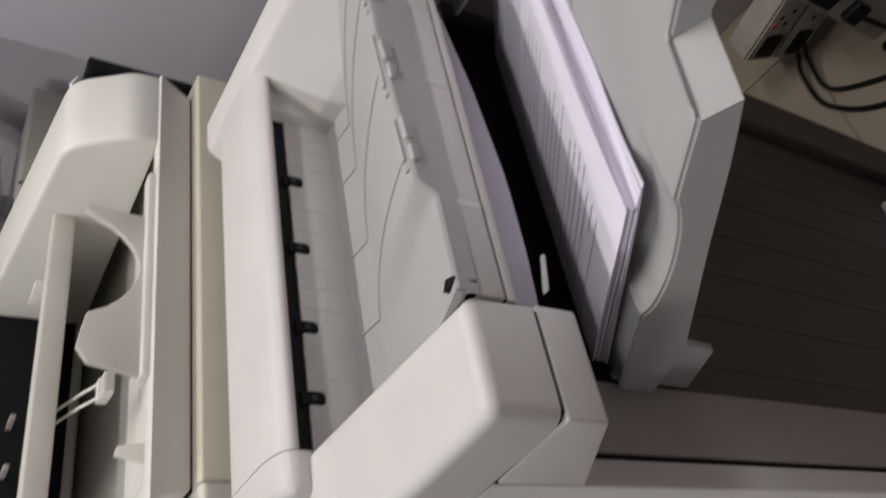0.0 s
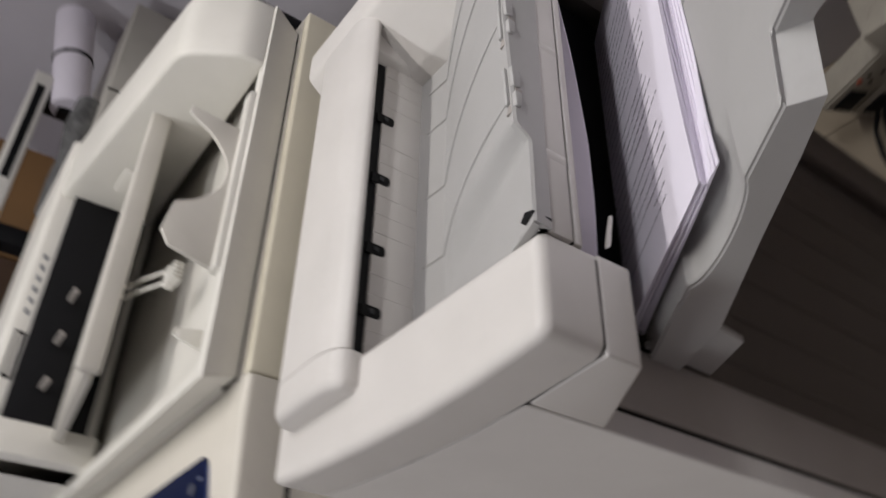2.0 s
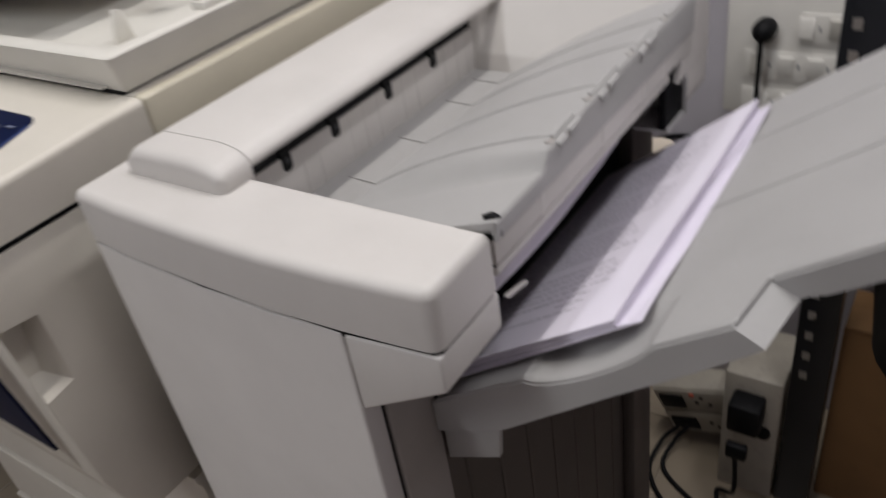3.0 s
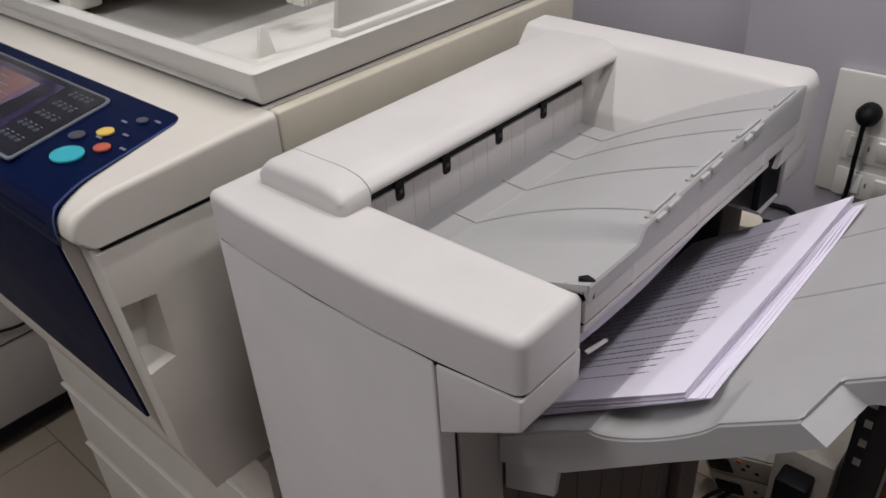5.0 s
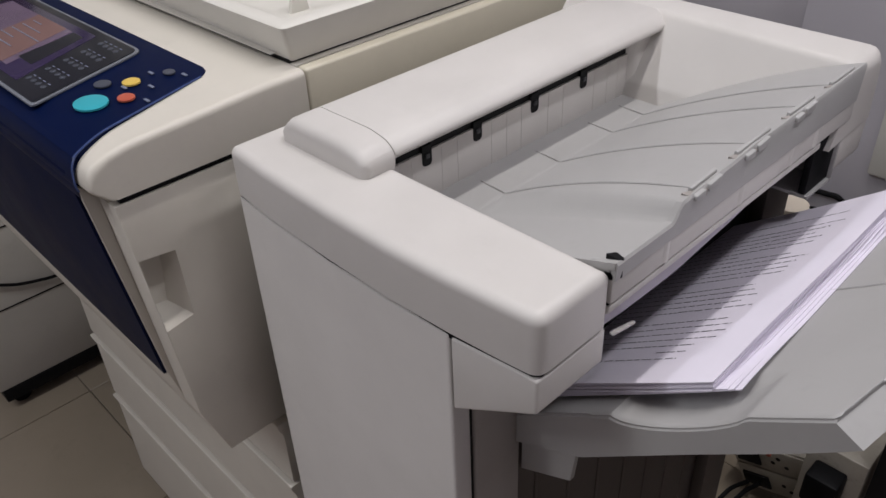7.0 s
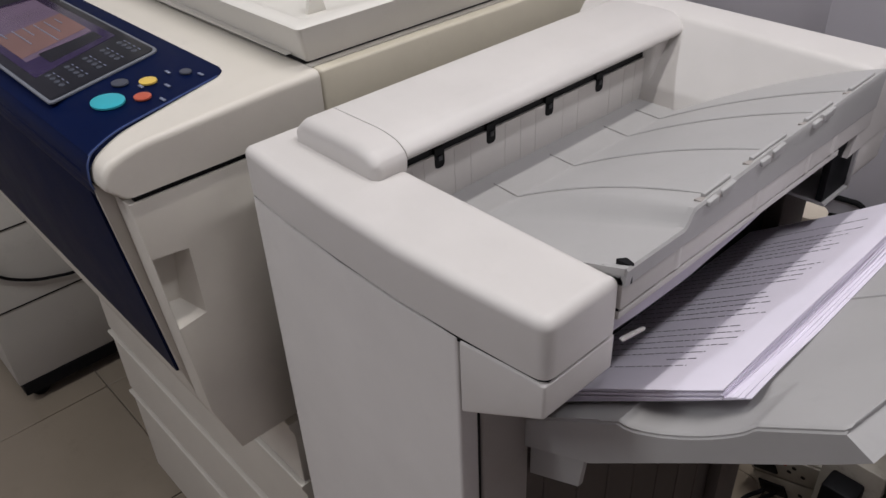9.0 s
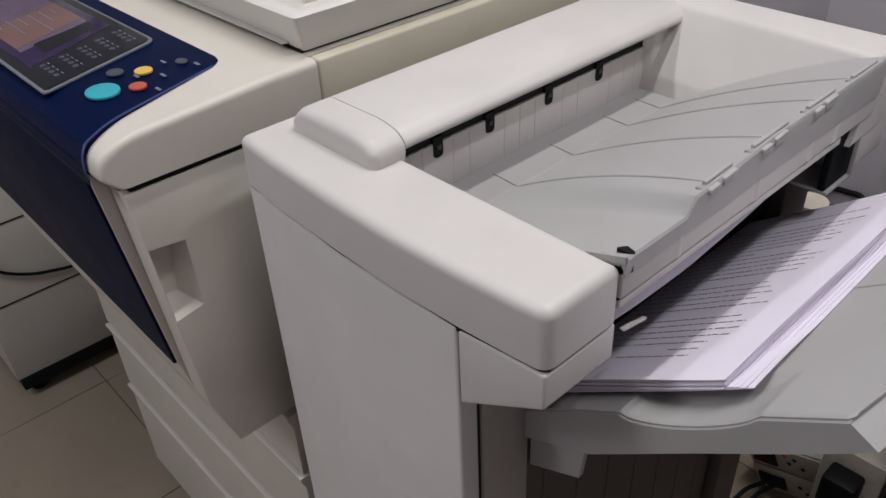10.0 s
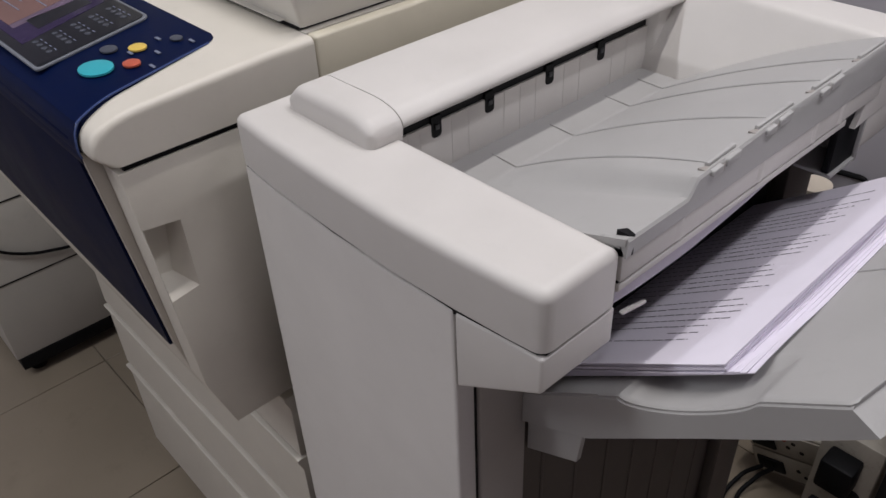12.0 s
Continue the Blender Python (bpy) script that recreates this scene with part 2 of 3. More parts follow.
def tray_z(x, y):
    """Upper tray: level by the exit wall, then curving up to the lip; a flatter, lower shelf at the front end."""
    t = min(max((x + 0.157) / 0.165, 0), 1)
    w = min(max((x + 0.157) / 0.157, 0), 1.06)
    high = 0.940 + 0.0935 * w - 0.0215 * w * w + (lip_z(max(y, 0.134)) - 1.0115) * t * t
    low = 0.9395 + 0.059 * t * (1.12 - 0.12 * t)
    k = min(max((y - 0.120 + 0.012 * (1 - t)) / (0.010 + 0.032 * (1 - t)), 0), 1)
    k = k * k * (3 - 2 * k)
    return low + (high - low) * k


BOW = ((-0.306, -0.0015), (-0.255, -0.0062), (-0.180, -0.0092), (-0.115, -0.0100), (-0.062, -0.0075))


def build_finisher():
    fin = thing("finisher", "tall grey-white plastic copier finisher with stepped output trays", "finisher")
    part("body", rbox(-0.304, -0.064, 0.016, 0.455, 0.05, 0.926, 0.002), DARKSIDE, fin, "taupe body, its shade beside the tray put into the colour")
    front = [(x, y + 0.0006) for x, y in BOW]
    part("front_panel", crowned([*front, (-0.0635, 0.0115), (-0.306, 0.0115)], [0.003, 0, 0, 0, 0.003, 0.002, 0], 0.05, 0.9468, 0.0008, 2), FIN, fin, sharp=60)
    part("panel_gap", rbox(-0.30, -0.0655, 0.0105, 0.017, 0.052, 0.942, 0), BLACK, fin, "dark joint behind the front panel")
    part("front_corner", rbox(-0.0785, -0.0625, 0.0150, 0.064, 0.05, 0.942, 0.0025, 3), SIDEGREY, fin, "corner post, greyed for the shade under the chin")
    part("lower_cover", rbox(-0.0635, -0.020, 0.075, 0.355, 0.0505, 0.275, 0.004), FIN, fin, "pale lower side cover")
    part("seam", prism([(-0.304, 0.0), (-0.18, -0.0075), (-0.062, -0.006), (-0.002, 0.0005), (0.0022, 0.004), (0.0022, 0.060), (-0.304, 0.060)], "z", 0.9445, 0.9515, 0), BLACK, fin)
    part("base", rbox(-0.30, 0.02, 0.03, 0.45, 0.0, 0.05, 0.004), BLACK, fin)
    # chin under the front arm, its face following the bow
    chin = prism([(-0.0605, 0.885), (0.0035, 0.920), (0.0035, 0.9468), (-0.0605, 0.9468)], "y", -0.0072, 0.064, 0)
    for v in chin.verts:
        if v.co.y < 0.01:
            v.co.y += 0.0062 * (v.co.x + 0.0605) / 0.064
    part("chin", soften(chin, 0.0022, 4), FIN, fin)
    # front arm
    part("front_arm", crowned([*BOW, (-0.020, -0.0040), (0.0045, -0.0012), (0.0045, 0.062), (-0.306, 0.062)], [0.006, 0, 0, 0, 0, 0, 0.009, 0.004, 0.0], 0.9502, 0.9925, 0.0080, 8), FIN, fin, sharp=60)
    part("cover_seat", rbox(-0.306, -0.214, 0.0622, 0.39, 0.940, 0.9915, 0.001), FIN, fin)
    # raised end cap and roller cover
    hood = rounded([(-0.183, 0.990), (-0.181, 1.002), (-0.188, 1.0105), (-0.207, 1.0145), (-0.270, 1.0140), (-0.282, 1.004), (-0.285, 0.990)], [0, 0.005, 0.007, 0.007, 0.007, 0.007, 0])
    rings = []
    for k in range(9):
        a = k / 8 * math.pi / 2
        d = 0.0085 * (1 - math.sin(a))
        rings.append([(min(max(x, -0.285 + d), -0.181 - d), 0.0325 + 0.0095 * (1 - math.cos(a)), z - (d if z > 0.995 else 0)) for x, z in hood])
    rings.append([(x, 0.0612, z) for x, z in hood])
    part("end_cap", loft(rings), FIN, fin, sharp=50)
    cover = [(-0.285, 0.990), (-0.282, 1.004), (-0.270, 1.0140), (-0.207, 1.0145), (-0.188, 1.0105), (-0.181, 1.002), (-0.1835, 0.9985), (-0.214, 0.9975)]
    part("roller_cover", prism(rounded(cover, [0, 0.007, 0.007, 0.007, 0.007, 0.004, 0.002, 0]), "y", 0.0621, 0.418, 0.0010, 2, 60), FIN, fin)
    # exit wall with the dark slit and its four notches
    part("exit_wall", rbox(-0.213, -0.1990, 0.055, 0.392, 0.930, 0.9812, 0.0008), FIN, fin)
    part("exit_slit", rbox(-0.2135, -0.2010, 0.0622, 0.374, 0.9813, 0.9974, 0), BLACK, fin, "dark slit under the roller cover")
    for y in (0.107, 0.164, 0.236, 0.305):
        part("notch", prism(rounded([(y - 0.0050, 0.9865), (y + 0.0050, 0.9865), (y + 0.0050, 0.9690), (y - 0.0050, 0.9690)], [0, 0, 0.004, 0.004]), "x", -0.201, -0.1984, 0), BLACK, fin, "dark rounded notch")
        part("notch_tab", rbox(-0.1992, -0.1972, y - 0.0022, y + 0.0022, 0.9755, 0.9800, 0.0006), KEYPAD, fin)
    for y in (0.079, 0.091, 0.123, 0.141, 0.181, 0.200, 0.219, 0.255, 0.276, 0.322, 0.343, 0.360):
        part("wall_rib", prism([(-0.1994, y - 0.0010), (-0.1986, y), (-0.1994, y + 0.0010)], "z", 0.936, 0.982, 0), FIN, fin)
    # rear arm: a sloping inner face, a flat top and a rounded outer edge
    loops = []
    for k in range(12):
        x = -0.306 + 0.296 * k / 5 if k < 6 else -0.010 + 0.014 * math.sin((k - 5) / 6 * math.pi / 2)
        d = 0.0 if k < 6 else 0.014 * (1 - math.cos((k - 5) / 6 * math.pi / 2))
        f = (x + 0.306) / 0.310
        yt, yo = 0.424 - 0.024 * f, 0.468 - 0.010 * f
        prof = rounded([(0.369 + 0.004 * f, 0.932 + 0.014 * f), (0.374 + 0.004 * f, 0.955), (yt, 1.0135 - 0.6 * d), (yo - d, 1.0135 - d), (yo - 0.5 * d, 0.9498)], [0, 0.003, 0.006, 0.013, 0], 5)
        loops.append([(x, y, z) for y, z in prof])
    part("rear_arm", loft(loops), FIN, fin, sharp=50)
    part("rear_column", prism(rounded([(-0.214, 0.373), (-0.2000, 0.373), (-0.1925, 0.379), (-0.1915, 0.415), (-0.214, 0.415)], [0, 0.003, 0.003, 0, 0]), "z", 0.938, 0.9980, 0.0005, 1), FIN, fin)
    part("rear_chin", prism(rounded([(-0.060, 0.890), (-0.012, 0.902), (0.0015, 0.915), (0.0025, 0.9482), (-0.060, 0.9482)], [0, 0.004, 0.004, 0, 0], 3), "y", 0.4035, 0.457, 0.003, 2), FIN, fin)
    part("rear_frame", joined(rbox(-0.030, 0.0020, 0.3992, 0.4030, 0.905, 0.9600, 0.0008), rbox(-0.030, 0.0020, 0.3560, 0.3990, 0.9060, 0.9092, 0.0008)), FIN_IN, fin)
    part("rear_pocket", rbox(-0.0070, -0.0005, 0.3560, 0.3990, 0.9094, 0.9600, 0.001), BLACK, fin, "opening under the rear arm, its shade painted black")
    # upper tray
    part("upper_tray", sheet_grid(lambda u, v: (-0.1990 + u * 0.2060, 0.0615 + v * 0.336, tray_z(-0.1990 + u * 0.2060, 0.0615 + v * 0.336)), 60, 120, 0.005), FIN_IN, fin, "grey ribbed upper output tray")
    for y in (0.152, 0.222, 0.297, 0.346):
        line = [(-0.186, y + 0.002), (-0.172, y + 0.001)] + [(-0.157 + 0.157 * i / 16, y - 0.004 * i / 16) for i in range(17)]
        pts = [(x, w, tray_z(x, w) + 0.0003) for x, w in line]
        part("tray_rib", tube(pts, [0.0006, 0.0009] + [0.0010] * (len(pts) - 4) + [0.0007, 0.0003], 6), FIN_IN, fin)
    # lip face, fascia and its catches
    bm = bmesh.new()
    rows = []
    for i in range(121):
        y = 0.0622 + 0.334 * i / 120
        top = tray_z(0.0068, y)
        rows.append([bm.verts.new(p) for p in ((0.0030, y, 0.985), (0.0075, y, 0.985), (0.0085, y, top - 0.0015), (0.0072, y, top + 0.0003), (0.0030, y, top - 0.001))])
    for a, b in zip(rows, rows[1:]):
        for k in range(5):
            bm.faces.new((a[k], a[(k + 1) % 5], b[(k + 1) % 5], b[k]))
    bm.faces.new(rows[0])
    bm.faces.new(rows[-1][::-1])
    part("tray_lip", soften(bm, 0), FIN_IN, fin)
    part("fascia", prism([(-0.001, 0.9672), (0.0055, 0.9672), (0.0062, 0.9680), (0.0062, 0.9880), (0.0050, 0.9900), (-0.001, 0.9900)], "y", 0.0622, 0.398, 0.0005, 1), FIN, fin)
    part("fascia_groove", rbox(-0.018, 0.0042, 0.0622, 0.398, 0.9655, 0.9675, 0), BLACK, fin, "thin dark joint along the fascia")
    part("exit_rail", prism([(-0.022, 0.9585), (0.0030, 0.9585), (0.0056, 0.9602), (0.0056, 0.9656), (-0.022, 0.9656)], "y", 0.0622, 0.3455, 0.0005, 1), FIN, fin, "narrow rail under the fascia")
    for y in (0.118, 0.212, 0.287, 0.328):
        part("fascia_rib", prism([(0.0055, y - 0.003), (0.0074, y), (0.0074, y + 0.003), (0.0055, y + 0.006)], "z", 0.9690, 0.9890, 0), FIN, fin)
    # raised bars and hooked catches along the lip
    for y0, y1 in ((0.143, 0.173), (0.199, 0.243), (0.272, 0.311), (0.340, 0.380)):
        za, zb = tray_z(0.004, y0), tray_z(0.004, y1)
        bar = rbox(0.0020, 0.0052, y0, y1, -0.003, 0.0028, 0.0008)
        for v in bar.verts:
            v.co.z += za + (zb - za) * (v.co.y - y0) / (y1 - y0)
        part("lip_bar", bar, FIN_IN, fin)
        part("lip_pocket", prism([(0.0015, y0 - 0.006), (0.0068, y0 - 0.006), (0.0068, y0 + 0.001), (0.0040, y0 + 0.001)], "z", za - 0.002, za + 0.0006, 0), SIDEGREY, fin, "small pocket beside the bar, shade put into its colour")
        c = y0 + 0.45 * (y1 - y0)
        if y0 < 0.33:
            part("catch", prism(rounded([(c - 0.016, za + 0.0002), (c - 0.016, za - 0.004), (c - 0.005, za - 0.005), (c - 0.005, za + 0.0008)], 0.001, 2), "x", 0.0060, 0.0108, 0.0006), FIN_IN, fin)
            part("catch", prism(rounded([(c + 0.000, za + 0.0015), (c + 0.000, za - 0.004), (c + 0.014, za - 0.004), (c + 0.016, za + 0.0025)], 0.001, 2), "x", 0.0060, 0.0102, 0.0006), FIN_IN, fin)
            part("catch_gap", rbox(0.0060, 0.0092, c - 0.0046, c - 0.0004, za - 0.006, za - 0.001, 0), SIDEGREY, fin)
    part("corner_hook", prism(rounded([(-0.012, 0.984), (0.0050, 0.984), (0.0058, 0.988), (0.003, 0.9960), (-0.012, 0.9930)], [0, 0, 0.002, 0.004, 0.003], 5), "y", 0.0622, 0.0655, 0.0008), FIN_IN, fin, "small hook beside the arm")
    part("hook_gap", prism(rounded([(-0.003, 0.0657), (0.0070, 0.0657), (0.0082, 0.0690), (0.001, 0.0712)], 0.001, 3), "z", 0.985, 0.9987, 0), BLACK, fin, "small dark notch beside the hook")
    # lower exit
    part("exit_back", rbox(-0.150, -0.0635, 0.064, 0.400, 0.80, 0.9290, 0.001), BLACK, fin, "recess behind the output tray, its shade painted black")
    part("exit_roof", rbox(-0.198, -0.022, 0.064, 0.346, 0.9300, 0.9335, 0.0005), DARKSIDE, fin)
    part("exit_guide", prism(rounded([(0.074, 0.9345), (0.076, 0.9318), (0.100, 0.9268), (0.1012, 0.9284), (0.078, 0.9342)], 0.0008, 3), "x", -0.0005, 0.0018, 0.0005), FIN, fin, "small pale paper guide")
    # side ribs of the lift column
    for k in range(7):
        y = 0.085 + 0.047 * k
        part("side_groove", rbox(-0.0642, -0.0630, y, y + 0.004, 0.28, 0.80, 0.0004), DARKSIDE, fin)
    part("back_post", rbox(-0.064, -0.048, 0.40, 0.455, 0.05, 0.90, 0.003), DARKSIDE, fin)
    part("carriage", prism([(-0.0615, 0.7645), (-0.0145, 0.7885), (-0.0100, 0.832), (-0.0615, 0.835)], "y", 0.0645, 0.0700, 0.0008), FIN_IN, fin, "grey carriage plate under the tray")
    part("rear_bracket", rbox(-0.10, -0.025, 0.4575, 0.525, 0.775, 0.800, 0.002), FIN_IN, fin)
    return fin


def tray_top(x):
    return 0.874 + 0.700 * x


def build_output_tray(fin):
    """Sloping tray: a plate along x with a stepped front edge, a front apron and a finger scoop."""
    def scoop(x):
        return max(0.0, 1 - ((x - 0.058) / 0.041) ** 2)

    def edge(x):
        return 0.0595 + 0.0370 * min(max((x - 0.1415) / 0.007, 0), 1)

    def sink(x, d):
        """How far the top sinks at a place d behind the front edge."""
        q = scoop(x)
        z = 0.0100 * q ** 0.6 * min(1.0, max(0.0, (0.046 - d) / (0.003 + 0.017 * q))) if q > 0 else 0.0
        if d < 0.004 and x > 0.0:
            z += 0.0014 * (1 - d / 0.004) ** 2
        return z

    def top(u, v):
        x = -0.060 + u * 0.400
        y0 = edge(x)
        d = (0.400 - y0) * v * v * (0.35 + 0.65 * v) if v < 1 else 0.400 - y0
        return (x, y0 + d, tray_top(x) - sink(x, d))

    tray = part("output_tray", sheet_grid(top, 200, 90, 0.004), FIN_IN, fin, "sloping grey plastic output tray with a finger scoop")
    bm = bmesh.new()
    rows = []
    for i in range(161):
        x = -0.062 + 0.402 * i / 160
        y = edge(x)
        z1 = tray_top(x) - sink(x, 0.0) - 0.0006
        z0 = along(((-0.062, 0.800), (-0.003, 0.829), (0.074, 0.893), (0.135, 0.942), (0.157, 0.961), (0.340, 1.086)), x)
        z0 = min(z0, z1 - 0.008)
        flare = along(((0.125, 0.0), (0.1415, 0.015), (0.1485, 0.015), (0.175, 0.0)), x)
        rows.append([bm.verts.new(p) for p in ((x + flare, y - 0.001, z0 + 0.9 * flare), (x, y - 0.001, z1 - 0.0020), (x, y + 0.0004, z1 - 0.0003), (x, y + 0.004, z1 - 0.003), (x, y + 0.004, z0))])
    for a, b in zip(rows, rows[1:]):
        for k in range(5):
            bm.faces.new((a[k], a[(k + 1) % 5], b[(k + 1) % 5], b[k]))
    bm.faces.new(rows[0])
    bm.faces.new(rows[-1][::-1])
    part("apron", soften(bm, 0), FIN_IN, tray)
    for y in (0.215, 0.318):
        pts = [(x, y, tray_top(x) + 0.0002) for x in (-0.01, 0.1, 0.2, 0.33)]
        part("crease", tube(pts, 0.0009, 6), FIN_IN, tray)
    return tray


fin = build_finisher()
build_output_tray(fin)


# ---- paper ----
def build_stack():
    st = thing("paper_stack", "stack of lavender-white printed sheets on the output tray", "paper stack")
    for k in range(14):
        lift = 0.0008 + 0.00085 * k
        dx, dy, turn = random.uniform(-0.002, 0.002), random.uniform(-0.0015, 0.0015), random.uniform(-0.4, 0.4)
        low = max(0.0, 1 - k / 5) ** 1.3
        dx, turn = 0.25 * dx + 0.012 * low, 0.3 * turn + 1.4 * low
        sag = random.uniform(0.8, 1.2)

        def place(u, v, lift=lift, dx=dx, dy=dy, turn=turn, sag=sag, n=k):
            s = (u - 0.5) * 0.21
            y = (v - 0.5) * 0.297
            a = radians(turn)
            s, y = s * math.cos(a) - y * math.sin(a), s * math.sin(a) + y * math.cos(a)
            s += 0.105
            x = 0.068 - (0.21 - s) * 0.8193 + dx
            wave = 0.0022 * sag * math.sin(3.1 * u + 0.6) * (1 - 0.8 * v) + 0.010 * max(0, u - 0.45) ** 2 * (0.4 + v) * n / 13 + (0.0012 + 0.0030 * (1 - n / 13)) * u ** 4 * math.sin(7 * v + 0.4 * n + 1.0)
            return (x + 0.002, 0.2270 + y + dy, tray_top(x) + lift + 0.0035 * 0.5 + max(0, wave) + (0.0006 if n == 13 else 0))

        sheet = part("sheet", sheet_grid(place, 48 if k == 13 else 16, 40 if k == 13 else 20, 0.00083), PAPER, st)
        if k == 13:
            top = place
    for k in range(27):
        v = 0.10 + 0.0305 * k
        u0, u1 = (0.05, random.uniform(0.76, 0.86)) if k % 6 != 1 else (0.05, random.uniform(0.3, 0.6))
        if k == 1:
            u0, u1 = 0.66, 0.78
        pieces = []
        u = u0
        while u < u1:
            w = random.uniform(0.012, 0.045)
            pieces.append(sheet_grid(lambda a, b, u=u, w=w, v=v: Vector(top(min(u + a * w, u1), v + b * 0.0024 + 0.0008 * random.Random(int(u * 900)).uniform(-1, 1))) + Vector((0, 0, 0.0005)), 3, 1, 0.0002))
            u += w + random.uniform(0.006, 0.012)
        part("print_line", joined(*pieces), INK, st, "line of dark print")
    return st


build_stack()


def build_hanging_sheet():
    def place(u, v):
        x = -0.066 + 0.056 * u
        return (x, 0.072 + 0.270 * v, 0.9570 - 0.004 * u - u * u * along(((0, 0.021), (0.15, 0.024), (0.35, 0.025), (0.65, 0.018), (1, 0.003)), v))
    sh = part("paper_sheet", sheet_grid(place, 10, 16, 0.0006), PAPER)
    return tagged(sh, "lavender-white sheet hanging out of the exit slot", "paper")


build_hanging_sheet()


# ---- copier ----
def build_copier():
    cop = thing("copier", "large cream office copier with a navy front and control panel", "copier")
    X0, X1 = -0.97, -0.345
    part("body", prism([(0.0265, 0.03), (0.56, 0.03), (0.56, 0.9475), (0.0305, 0.9475), (0.0305, 0.645), (0.0265, 0.645)], "x", X0, X1 - 0.006, 0.003), CREAM, cop)
    # upper deck with sloping front top and a rounded right edge
    deck = rounded([(-0.099, 0.976), (-0.086, 0.963), (0.103, 0.963), (0.103, 1.0105), (0.060, 1.0105), (-0.070, 1.0035), (-0.0965, 0.9930)], [0.004, 0.003, 0, 0, 0.010, 0.016, 0.010])
    bm = bmesh.new()
    loops = []
    for k in range(8):
        x = X0 if k == 0 else X1 - 0.006 + 0.006 * math.sin((k - 1) / 6 * math.pi / 2)
        d = 0.0 if k == 0 else 0.006 * (1 - math.cos((k - 1) / 6 * math.pi / 2))
        loops.append([bm.verts.new((x, y + (0.55 * d if y < -0.08 else 0), z - d * min(max((z - 0.972) / 0.02, 0), 1))) for y, z in deck])
    for a, b in zip(loops, loops[1:]):
        for k in range(len(a)):
            bm.faces.new((a[k], a[(k + 1) % len(a)], b[(k + 1) % len(a)], b[k]))
    flat_end = [(y + (0.0033 if y < -0.08 else 0), z - 0.006 * min(max((z - 0.972) / 0.02, 0), 1)) for y, z in deck]
    loops.append([bm.verts.new((X1, y, z)) for y, z in inset(flat_end, 0.0012)])
    for k in range(len(deck)):
        bm.faces.new((loops[-2][k], loops[-2][(k + 1) % len(deck)], loops[-1][(k + 1) % len(deck)], loops[-1][k]))
    bm.faces.new(loops[0][::-1])
    bm.faces.new(loops[-1])
    part("deck", soften(bm, 0), CREAM, cop, sharp=50)
    part("rear_deck", rbox(X0, X1 - 0.0139, 0.1045, 0.575, 0.950, 1.0105, 0.0004, 1), CREAM, cop)
    part("deck_gap", prism([(-0.078, 0.9565), (0.115, 0.9565), (0.115, 0.963), (-0.078, 0.963)], "x", X0 + 0.01, X1 - 0.005, 0), BLACK, cop, "dark gap under the deck")
    # front door, cream ends, navy face
    face = [(-0.098, 0.972), (-0.084, 0.9565), (0.03, 0.9565), (0.03, 0.65), (-0.046, 0.655), (-0.066, 0.72), (-0.074, 0.757)]
    part("front_door", prism(face, "x", X0, X1 - 0.032, 0.003), CREAM, cop)
    y0, y1, z0, z1 = -0.084, 0.03, 0.655, 0.9565
    bm = bmesh.new()
    xs = X1 - 0.002
    outer = [bm.verts.new(p) for p in ((xs, -0.084, z1), (xs, y1, z1), (xs, y1, z0), (xs, -0.046, z0), (xs, -0.066, 0.72))]
    inner = [bm.verts.new(p) for p in ((xs, -0.0790, 0.903), (xs, -0.0470, 0.899), (xs, -0.0462, 0.830), (xs, -0.0735, 0.8255), (xs, -0.0765, 0.870))]
    deep = [bm.verts.new(p) for p in ((xs - 0.027, -0.0755, 0.897), (xs - 0.027, -0.0500, 0.894), (xs - 0.020, -0.0585, 0.842), (xs - 0.024, -0.0720, 0.841), (xs - 0.027, -0.0745, 0.870))]
    back = [bm.verts.new(v.co - Vector((0.0295, 0, 0))) for v in outer]
    for a, b in ((outer, inner), (inner, deep), (back, outer)):
        for k in range(5):
            bm.faces.new((a[k], a[(k + 1) % 5], b[(k + 1) % 5], b[k]))
    bm.faces.new(deep)
    bm.faces.new(back[::-1])
    part("door_end", soften(bm, 0.0012, 2, 20), CREAM, cop, "cream door end with a finger pocket")
    navy = [(-0.1012, 0.984), (-0.1003, 0.972), (-0.0768, 0.757), (-0.072, 0.757), (-0.094, 0.97), (-0.094, 0.984)]
    part("navy_face", prism(navy, "x", X0 + 0.01, -0.3795, 0.001), BLUE, cop, "navy blue front face")
    for w in range(2):
        for k in range((10, 4)[w]):
            x = (-0.492, -0.427)[w] + 0.0060 * k
            part("face_mark", rbox(x, x + 0.0042, -0.0996, -0.0970, 0.9815, 0.9845 + 0.0008 * (k % 3 == 0), 0), PALE, cop)
    # drawers
    for a, b in ((0.545, 0.640), (0.412, 0.541), (0.272, 0.408), (0.065, 0.268)):
        part("drawer", prism(rounded([(0.014, a), (0.026, a), (0.026, b), (0.009, b), (0.009, b - 0.006), (0.0145, b - 0.016)], [0.003, 0, 0, 0.002, 0.004, 0.008], 3), "x", X0 + 0.004, X1 - 0.006, 0.001), CREAM, cop)
    part("side_flange", rbox(X1 - 0.0055, X1 + 0.0, 0.034, 0.56, 0.06, 0.89, 0.002), GUT, cop)
    # side strip between copier and finisher
    part("side_strip", rbox(X1 - 0.0138, X1 + 0.0003, 0.1045, 0.575, 0.90, 1.0107, 0.003, 3), GUT, cop, "cream side strip beside the finisher, shading put into its colour")
    # control panel
    flat = Matrix.Translation((0.030, -0.006, 1.0065)) @ Matrix.Rotation(0.033, 4, "X")
